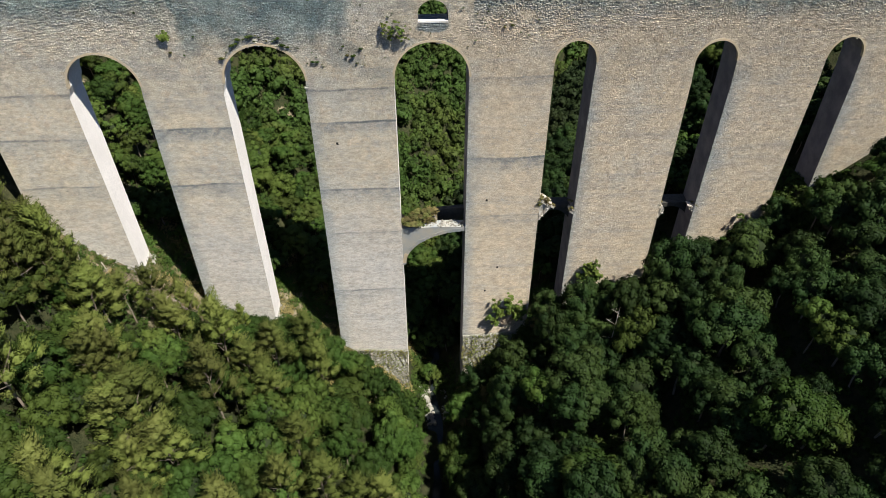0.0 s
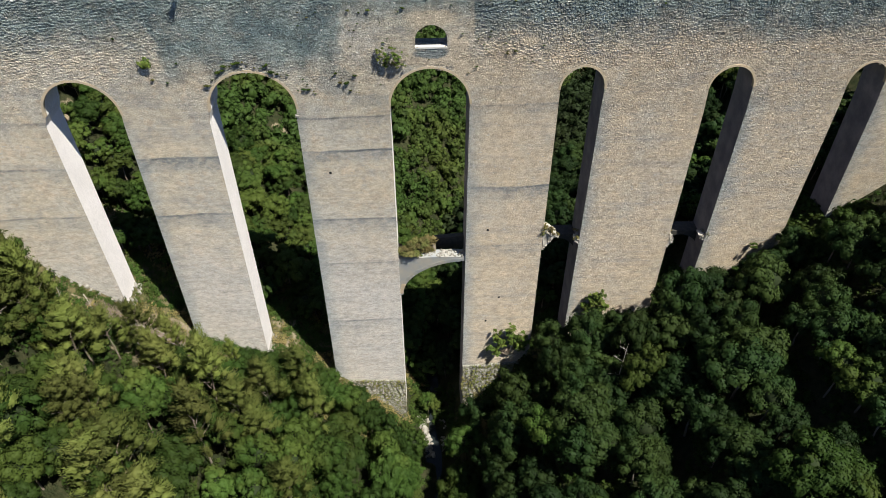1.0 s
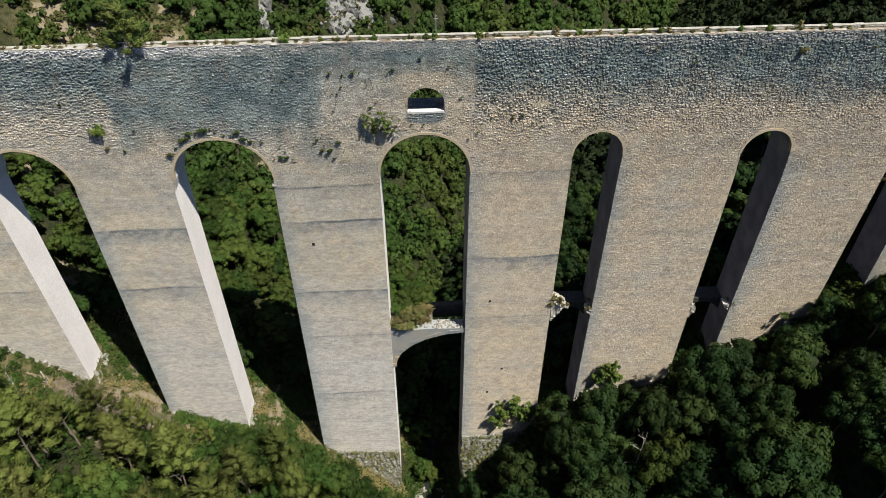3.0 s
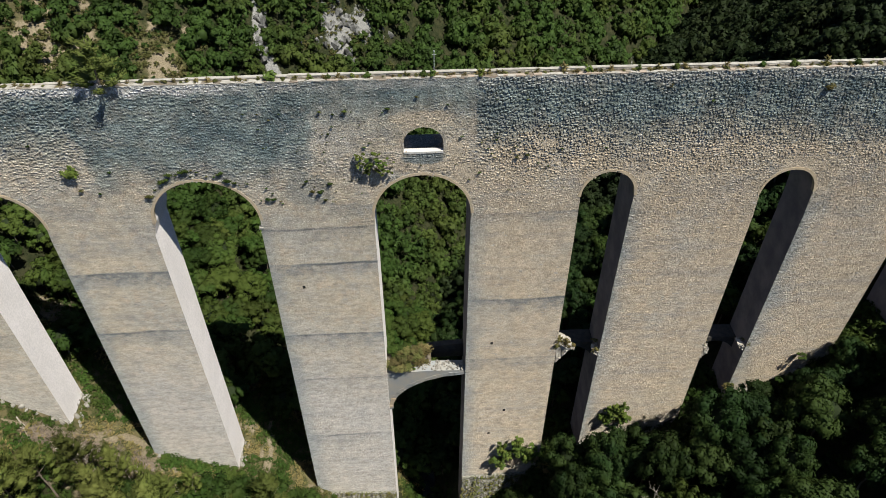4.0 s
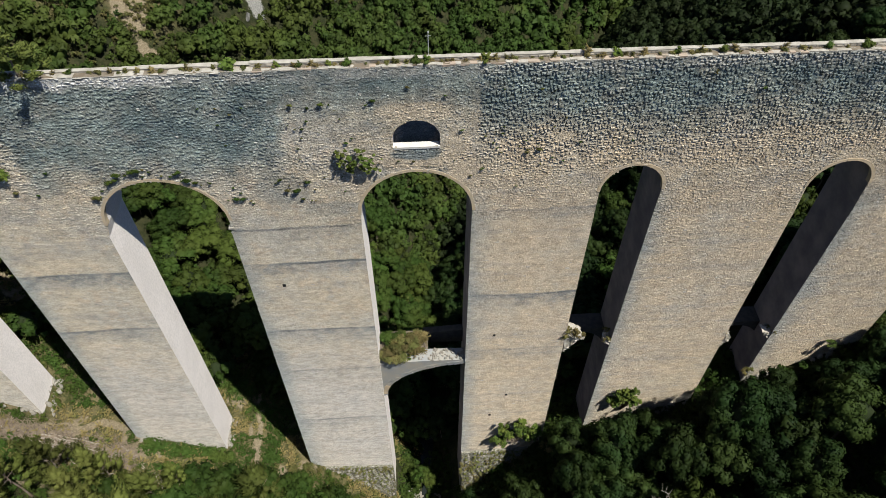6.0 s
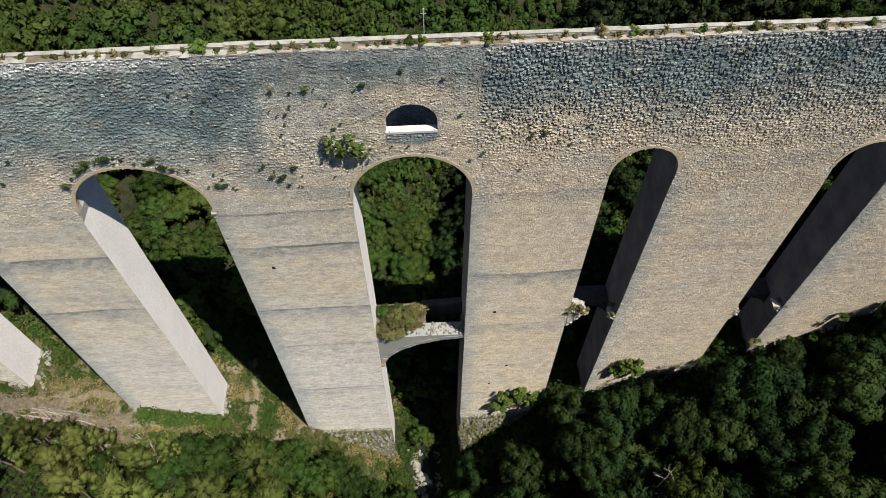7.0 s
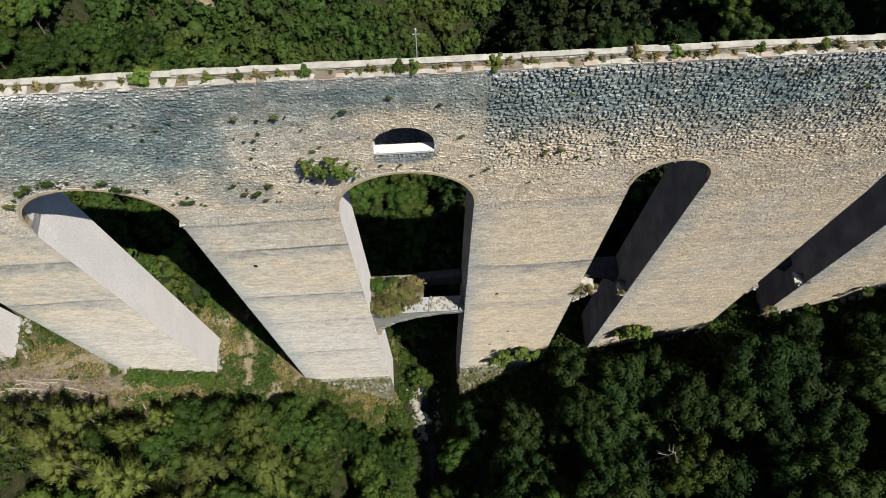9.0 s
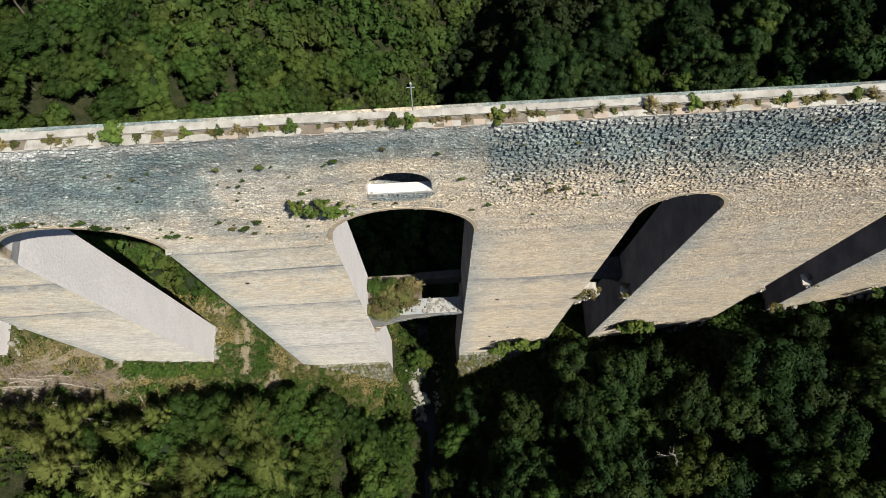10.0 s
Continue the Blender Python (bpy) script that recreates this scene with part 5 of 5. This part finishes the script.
# loose stones on the broken arches
for x0, x1, y0, y1, z0, z1, n in ((2.43, 8.2, 85.25, 86.8, 35.19, 35.24, 95), (-2.23, -0.41, 85.3, 86.2, 35.19, 35.24, 8), (20.01, 22.66, 85.1, 85.5, 40.27, 38.18, 16), (25.29, 26.3, 85.2, 86.4, 38.18, 38.18, 12), (39.74, 40.67, 85.2, 86.0, 38.7, 37.65, 5), (44.81, 46.94, 85.4, 86.4, 38.02, 38.02, 16)):
    for i in range(n):
        f_ = pr.random()
        boulder(x0 + (x1 - x0) * f_, pr.uniform(y0, y1), z0 + (z1 - z0) * f_ + 0.05, pr.uniform(0.1, 0.26), "loose white rubble stone on the broken arch", "rubble of the fallen arches", "rubble_stone")

for i in range(110):
    cx0, cy0, sx, sy = pr.choice(((-14.5, 190, 3.6, 7.0), (-14.5, 190, 3.6, 7.0), (-20, 196, 3.5, 6.0), (-8, 198, 3.5, 5.0), (-30, 178, 1.0, 4.5)))
    x, y = pr.gauss(cx0, sx), pr.gauss(cy0, sy)
    k_ = pr.uniform(0.5, 1.7)
    ob = new("rock_outcrop", pr.choice(CRAGS))
    ob.matrix_basis = Matrix.LocRotScale((x, y, float(ground_z(x, y)) + 0.2 * k_), Euler((pr.uniform(-0.5, 0.5), pr.uniform(-0.5, 0.5), pr.uniform(0, 6))), (k_ * pr.uniform(0.6, 1.2), k_ * 0.8, k_ * pr.uniform(0.7, 1.5)))
    tagged(ob, "pale grey limestone outcrop on the far slope", "rock", "rock outcrops on the far slope")
stream = mesh_of("stream", [(s_ + float(stream_x(y)) + (0.6 if s_ > 2 else -0.4) * math.sin(y * 0.35), y, -10.1) for y in range(30, 150, 2) for s_ in (1.4, 3.4)],
                 [(2 * i, 2 * i + 1, 2 * i + 3, 2 * i + 2) for i in range(59)], WATER)
tagged(new("water", stream), "dark shallow stream at the bottom of the gorge", "water", kind="structure")

LOGS = []
for i in range(3):
    bm = bmesh.new()
    r_ = random.Random(60 + i)
    x, z, rad = -0.5, 0.0, 0.022
    for k_ in range(5):
        nx, nz = x + 0.2, z + r_.uniform(-0.03, 0.03)
        limb(bm, (x, 0.02 * math.sin(k_), z), (nx, 0.02 * math.sin(k_ + 1), nz), rad, rad * 0.85, 6)
        x, z, rad = nx, nz, rad * 0.85
    for k_ in range(3):
        a = r_.uniform(-0.3, 0.4)
        limb(bm, (a, 0, 0), (a + 0.16, r_.uniform(-0.15, 0.15), 0.05), 0.012, 0.004, 4)
    me = bpy.data.meshes.new("fallen_log")
    bm.to_mesh(me)
    bm.free()
    me.materials.append(WOOD)
    LOGS.append(me)
LONG = ((-46.7, 80.7, -44.0, 81.4), (-42.2, 81.9, -38.5, 81.3), (-40.4, 80.9, -38.7, 79.2), (-42.9, 80.0, -41.6, 78.4), (-46.8, 81.4, -45.6, 80.0), (-38.8, 81.8, -36.8, 82.4), (-45.6, 82.2, -43.2, 82.1), (-44.5, 80.9, -42.0, 79.4), (-46.4, 78.1, -44.6, 78.6), (-43.6, 82.6, -40.6, 82.9))
for xa, ya, xb, yb in LONG:
    a, b = Vector((xa, ya, float(ground_z(xa, ya)) + 0.2)), Vector((xb, yb, float(ground_z(xb, yb)) + 0.2))
    ob = new("fallen_log", pr.choice(LOGS))
    ob.matrix_basis = Matrix.LocRotScale((a + b) / 2, Euler((0, -math.atan2(b.z - a.z, math.hypot(xb - xa, yb - ya)), math.atan2(yb - ya, xb - xa))), ((b - a).length * 1.15, 4.2, 4.2))
    tagged(ob, "long bleached fallen log lying in the clearing", "log", "fallen logs")
for i in range(62):
    x, y = (pr.uniform(-50, -36.5), pr.gauss(81.8, 0.9)) if i < 54 else (pr.uniform(-34, -28), pr.uniform(77, 79.5))
    turn = pr.gauss(-0.25, 1.0)
    dx = math.cos(turn)
    slope = math.atan2(float(ground_z(x + dx, y + math.sin(turn))) - float(ground_z(x - dx, y - math.sin(turn))), 2)
    n_ = pr.choice((1.0, 1.4, 2.0, 2.6, 4.6))
    ob = new("fallen_log", pr.choice(LOGS))
    ob.matrix_basis = Matrix.LocRotScale((x, y, float(ground_z(x, y)) + 0.12), Euler((0, -slope, turn)), (n_, n_ * 0.9, n_ * 0.9))
    tagged(ob, "bleached fallen log lying in the clearing", "log", "fallen logs")


# felled brushwood between the logs
tr = np.random.default_rng(77)
tx, ty = tr.uniform(-50, -36.5, 1500), tr.normal(81.6, 1.15, 1500)
ta, tl, tw = tr.uniform(0, 6.28, 1500), tr.uniform(0.3, 1.3, 1500), tr.uniform(0.02, 0.06, 1500)
ex, ey = np.cos(ta) * tl, np.sin(ta) * tl
lift0, lift1 = tr.uniform(0.03, 0.25, 1500), tr.uniform(0.05, 0.5, 1500)
twig_v = np.stack([np.stack([tx - ex - np.sin(ta) * tw, ty - ey + np.cos(ta) * tw, ground_z(tx - ex, ty - ey) + lift0], 1),
                   np.stack([tx - ex + np.sin(ta) * tw, ty - ey - np.cos(ta) * tw, ground_z(tx - ex, ty - ey) + lift0], 1),
                   np.stack([tx - ex, ty - ey, ground_z(tx - ex, ty - ey) + lift0 + 2 * tw], 1),
                   np.stack([tx + ex, ty + ey, ground_z(tx + ex, ty + ey) + lift1], 1)], 1).reshape(-1, 3)
twig_f = (np.array([[0, 3, 2], [1, 2, 3], [0, 1, 3], [0, 2, 1]])[None] + 4 * np.arange(1500)[:, None, None]).reshape(-1, 3)
tagged(new("brushwood", mesh_of("brushwood", twig_v, twig_f, TWIGS)), "dry brown felled brushwood in the clearing", "brushwood", kind="stuff")


def snag(x, y, tall, seed):
    """A dead leafless tree."""
    r_ = random.Random(seed)
    root = thing("dead_tree", "bare grey dead tree among the living crowns", "tree", "dead trees")
    root.location = (x, y, float(ground_z(x, y)) - 0.2)
    bm = bmesh.new()
    limb(bm, (0, 0, 0), (0.15, 0.1, tall * 0.6), 0.12, 0.07, 7)
    limb(bm, (0.15, 0.1, tall * 0.6), (0.3, 0.3, tall), 0.07, 0.015, 6)
    part("trunk", bm, WOOD, root)
    for i in range(9):
        a, h = r_.uniform(0, 6.28), r_.uniform(0.45, 0.95) * tall
        bm = bmesh.new()
        out_ = r_.uniform(0.5, 1.7)
        tip = (out_ * math.cos(a), out_ * math.sin(a), h + r_.uniform(0.3, 1.6))
        limb(bm, (0.2, 0.15, h), tip, 0.035, 0.012, 5)
        for j in range(3):
            f_ = r_.uniform(0.4, 1.0)
            b = (0.2 + (tip[0] - 0.2) * f_, 0.15 + (tip[1] - 0.15) * f_, h + (tip[2] - h) * f_)
            limb(bm, b, (b[0] + r_.uniform(-0.7, 0.7), b[1] + r_.uniform(-0.7, 0.7), b[2] + r_.uniform(0.1, 0.7)), 0.013, 0.004, 4)
        part("branch", bm, WOOD, root)


for i, (x, y, tall) in enumerate(((-31.2, 77.0, 6.5), (-28.0, 75.6, 7.5), (-37.5, 76.4, 6.0), (-26.0, 73.0, 8.0), (30.2, 68.5, 15.0), (-50.5, 77.0, 8.0), (-43.5, 78.4, 5.0))):
    snag(x, y, tall, 500 + i)

# a slim pole behind the parapet
pole = thing("pole", "slim grey metal pole behind the parapet", "pole")
pole.location = (4.4, 86.4, DECK)
bm = bmesh.new()
limb(bm, (0, 0, 0), (0, 0, 5.7), 0.04, 0.03, 8)
part("post", bm, METAL, pole)
bm = bmesh.new()
limb(bm, (-0.2, 0, 5.4), (0.2, 0, 5.4), 0.02, 0.02, 6)
part("crossbar", bm, METAL, pole)
bm = bmesh.new()
limb(bm, (0, 0, 5.65), (0, 0, 5.8), 0.06, 0.05, 8)
part("cap", bm, METAL, pole)


# ---- undergrowth ----
def clumps(name, spots, leaves, size, leaf, style, material, label):
    r_ = np.random.default_rng(len(spots))
    pieces = []
    n = 0
    fs = []
    protos = [crown_arrays(600 + i, 6, leaves, leaf, style)[:2] for i in range(5)]
    for x, y in spots:
        v, f = protos[int(r_.integers(5))]
        a, k_ = r_.uniform(0, 6.28), r_.uniform(*size)
        t_ = np.array([[math.cos(a), -math.sin(a), 0], [math.sin(a), math.cos(a), 0], [0, 0, 1.05]]) * k_
        pieces.append(v @ t_.T + np.array([x, y, float(ground_z(x, y)) + 0.25 * k_]))
        fs.append(f + n)
        n += len(v)
    return tagged(new(name, mesh_of(name, np.concatenate(pieces), np.concatenate(fs), material)), label, "undergrowth", kind="stuff")


ur = np.random.default_rng(21)
green, dry, dark = [], [], []
while len(green) < 2600:
    x, y = ur.uniform(-54, 2), ur.uniform(74, 104)
    if (84.4 < y < 90.9 and not any(e and e[0] + 0.4 < x < e[1] - 0.4 for e in (edges_at(o, 20) for o in OPENINGS))) or x > -1.5 and y < 92:
        continue
    wet = math.sin(x * 0.5 + 1.3 * math.sin(y * 0.4)) + math.sin(y * 0.6 + x * 0.21)
    brush = -50 < x < -33 and 78.5 < y < 83.5
    if ground_cover(x, y) > 0.34 and ur.random() < 0.85:
        continue
    if brush and ur.random() < 0.85 or wet < -0.35:
        if len(dry) < 1900:
            dry.append((x, y))
        continue
    green.append((x, y))
while len(dark) < 2000:
    x, y = ur.uniform(-64, 78), ur.uniform(40, 84)
    if 84.2 < y < 91 or -0.5 < x < 5 or (y > 77.5 and -52 < x < 2):
        continue
    dark.append((x, y))
for i in range(420):
    y = ur.uniform(66, 93)
    green.append((ur.normal(-1.6, 1.1) if y < 84 or y > 91 else ur.uniform(-1.6, 0.8), y))
for i in range(700):
    x = ur.uniform(6, 68)
    y = ur.uniform(78.5, 84.2)
    dark.append((x, y))
for o in OPENINGS[3:]:
    for i in range(60):
        e = edges_at(o, 25)
        dark.append((ur.uniform(e[0] + 0.5, e[1] - 0.5), ur.uniform(84.5, 92)))
clumps("undergrowth", green, 40, (0.35, 0.95), 0.20, "bush", BUSH, "low green shrubs and brambles in the clearing")
scrub, straw = [], []
for i in range(520):
    x, y = ur.uniform(-54, -3), ur.choice((ur.uniform(76, 81.5), ur.uniform(91, 103)))
    (scrub if ur.random() < 0.6 else straw).append((x, y))
for i in range(46):
    scrub.append((ur.uniform(-36.5, -25.5), ur.uniform(83.2, 84.3)))
for i in range(20):
    straw.append((ur.uniform(-20, -13.5), ur.uniform(82.8, 84.3)))
clumps("tall_scrub", scrub, 110, (0.7, 1.5), 0.13, "bush", BUSH, "waist-high green scrub round the clearing")
clumps("olive_scrub", straw, 90, (0.5, 1.2), 0.14, "bush", OLIVE, "olive-brown scrub round the clearing")
far_scrub = [(ur.normal(-62, 6), ur.normal(153, 8)) for i in range(260)] + [(ur.normal(-48, 4), ur.normal(160, 5)) for i in range(120)] + [(ur.normal(-15, 6), ur.normal(192, 7)) for i in range(150)]
clumps("far_scrub", far_scrub, 60, (0.5, 1.3), 0.2, "bush", OLIVE, "olive scrub on the bare patches of the far slope")
clumps("dry_grass", dry, 34, (0.3, 0.65), 0.24, "pine", DRY, "straw-coloured dry grass in the clearing")
def footing_growth(name, x0, x1, zt0, zt1, out, zbot, n, style, material, size, label, seed):
    r_ = np.random.default_rng(seed)
    v, f = crown_arrays(700, 5, 26, 0.26, style)[:2]
    vs, fs = [], []
    for i in range(n):
        g, t_ = r_.random(), r_.random() ** 1.3
        zt = zt0 + (zt1 - zt0) * g
        at = np.array([x0 + (x1 - x0) * g, FACE - 0.36 - out * t_, zt + (zbot - zt) * t_])
        vs.append(v * r_.uniform(*size) + at)
        fs.append(f + len(v) * i)
    tagged(new(name, mesh_of(name, np.concatenate(vs), np.concatenate(fs), material)), label, "undergrowth", kind="stuff")


footing_growth("footing_weeds", -14.0, -2.4, 5.0, 4.0, 2.0, -6.5, 260, "bush", OLIVE, (0.2, 0.5), "olive weeds growing on the rubble footing", 31)
footing_growth("footing_grass", -14.0, -2.4, 4.9, 3.9, 2.0, -6.5, 90, "pine", DRY, (0.2, 0.4), "dry grass growing on the rubble footing", 32)
footing_growth("footing_weeds", 8.2, 19.3, 7.4, 8.0, 2.2, -6.5, 330, "bush", OLIVE, (0.25, 0.6), "olive weeds growing on the rubble footing", 33)
footing_growth("footing_grass", 8.2, 19.3, 7.4, 8.0, 2.2, -6.5, 110, "pine", DRY, (0.2, 0.5), "dry grass growing on the rubble footing", 34)
clumps("forest_brush", dark, 46, (0.7, 1.6), 0.20, "bush", OAK, "dark brush under the trees")

# ---- stones of the front face ----
def face_stones(z_low, z_high, course, widths, depth, seed, ragged=0.1, tilt=0.015, gap=0.018, single=(0, 0, 0, 0), pits=0.1):
    r = np.random.default_rng(seed)
    xs0, xs1, zs0, zs1, fr = [], [], [], [], []
    z = z_low
    while z < z_high - 0.05:
        h = min(course * r.uniform(0.8, 1.2), z_high - z)
        zc = z + h / 2
        for a, b in solid_runs(zc):
            a, b = max(a, -72.0), min(b, 80.0)
            if b - a < 0.1:
                continue
            floor = np.interp([a, b], SECTION_X, SECTION_Z)
            if zc < min(floor) - 1.5:
                continue
            w = r.uniform(widths[0], widths[1], int((b - a) / widths[0]) + 2)
            e = a + np.concatenate([[0], np.cumsum(w)])
            e = e[e < b - 0.12]
            e = np.concatenate([e, [b]])
            xs0.append(e[:-1] + gap / 2), xs1.append(e[1:] - gap / 2)
            n = len(e) - 1
            zs0.append(np.full(n, z + gap / 2)), zs1.append(np.full(n, z + h - gap / 2))
            fr.append(np.full(n, FACE))
        z += h
    x0, x1, z0, z1, fr = map(np.concatenate, (xs0, xs1, zs0, zs1, fr))
    out = r.uniform(depth[0], depth[1], len(x0)) * relief(x0, z0)
    # stones weathered back or fallen out leave dark pits, in loose clusters
    worn = np.sin(x0 * 0.9 + 1.7 * np.sin(z0 * 0.8)) * np.sin(z0 * 1.3 + 1.4 * np.sin(x0 * 0.57)) + 0.5 * np.sin(x0 * 2.3 + z0 * 1.9)
    lost = r.random(len(x0)) < pits * np.clip(1 + 0.9 * worn, 0.2, 2) * np.clip((z0 - 50) / 22, 0.35, 1)
    out = np.where(lost, 0.004, out)
    # courses wander and stones are of uneven size
    bow = 0.11 * np.sin(x0 * 0.45 + 2.1 * np.sin(z0 * 0.31)) + 0.07 * np.sin(x0 * 1.9 + z0 * 0.7)
    lift = r.uniform(-ragged, ragged, len(x0)) * course + np.where((z0 > z_low + 0.3) & (z1 < z_high - 0.3), bow, 0)
    z0, z1 = z0 + lift + r.uniform(0, 0.5, len(x0)) * ragged * course, z1 + lift - r.uniform(0, 0.6, len(x0)) * ragged * course
    trim = r.uniform(0, 0.12, (2, len(x0))) * (x1 - x0)
    inside = (x1 - x0) > 0.2
    x0, x1 = x0 + trim[0] * inside, x1 - trim[1] * inside
    own = (x0 > single[0]) & (x1 < single[1]) & (z0 > single[2]) & (z1 < single[3])
    rest = ~own
    wob = 0.03 + 0.10 * ragged
    joined = box_arrays(x0[rest], x1[rest], (fr - out)[rest], fr[rest] + 0.02, z0[rest], z1[rest], r, wob, tilt)
    for i in np.flatnonzero(own):
        cx0, cz0 = (x0[i] + x1[i]) / 2, (z0[i] + z1[i]) / 2
        v, f = box_arrays(x0[i:i + 1] - cx0, x1[i:i + 1] - cx0, (fr - out)[i:i + 1] - FACE, fr[i:i + 1] + 0.02 - FACE, z0[i:i + 1] - cz0, z1[i:i + 1] - cz0, r, wob, tilt)
        ob = part("wall_stone", mesh_of("wall_stone", v, f, STONE), None, bridge)
        ob.location = (cx0, FACE, cz0)
    return joined


def plastered(x, z):
    """Mortared repairs and the arch shoulders lie almost flat."""
    f = np.ones_like(x)
    for px, pz, rx, rz in ((15.3, 71.3, 1.3, 0.9), (7.6, 67.6, 1.5, 2.0), (-1.6, 67.3, 1.0, 1.6), (3.2, 69.2, 4.0, 0.9), (6.4, 70.4, 0.9, 1.5), (26.0, 66.4, 1.0, 1.2), (42.6, 67.4, 3.0, 1.2)):
        f = np.minimum(f, np.clip(((x - px) / rx) ** 2 + ((z - pz) / rz) ** 2, 0.12, 1.0))
    return f


def relief(x, z):
    """How rough the face is: the rebuilt stretch round the window is nearly smooth, the old one half so; the piers grow rougher towards +x."""
    up = np.clip((z - 69.4) / 2, 0, 1)
    rebuilt = np.clip((x + 9) / 2, 0, 1) * np.clip((8.6 - x) / 0.4, 0, 1)
    old = np.clip((x + 30) / 1.5, 0, 1) * np.clip((-7 - x) / 2, 0, 1)
    wall = (0.20 + 0.44 * np.clip((z - 66) / 6, 0, 1)) * (1 - up * (0.72 * rebuilt + 0.35 * old))
    shaft = 0.06 + 0.08 * np.clip((x + 16) / 2, 0, 1) + 0.10 * np.clip((x - 22) / 4, 0, 1)
    return np.where(z < SPRING - 0.1, shaft, np.maximum(wall, shaft)) * plastered(x, z)


def stones_part(name, arrays, label=""):
    v, f = arrays
    ob = part(name, mesh_of(name, v, f, STONE), None, bridge, label)
    tagged(ob, kind="stuff")
    return ob


stones_part("pier_stonework", face_stones(-11.0, SPRING, 0.33, (0.22, 0.66), (0.02, 0.16), 3, 0.40, 0.018, 0.014, pits=0.2))
stones_part("wall_stonework", face_stones(SPRING, TOP, 0.29, (0.20, 0.50), (0.085, 0.17), 5, 0.38, 0.035, 0.05, (8.8, 15.0, 76.0, 78.75), 0.14), "rough weathered wall stones")
r9 = np.random.default_rng(9)
e = -16 + np.concatenate([[0], np.cumsum(r9.uniform(0.22, 0.6, 240))])
e = e[e < 64]
px0, px1 = e[:-1], e[1:] - 0.015
pz0, pz1 = np.full(len(px0), TOP + 0.06), np.full(len(px0), TOP + 0.25)
v, f = box_arrays(px0, px1, FACE + 0.52 - r9.uniform(0.01, 0.06, len(px0)), np.full(len(px0), FACE + 0.54), pz0, pz1, r9, 0.05, 0.02)
tagged(part("parapet_stonework", mesh_of("parapet_stonework", v, f, PARAPET), None, bridge), kind="stuff")
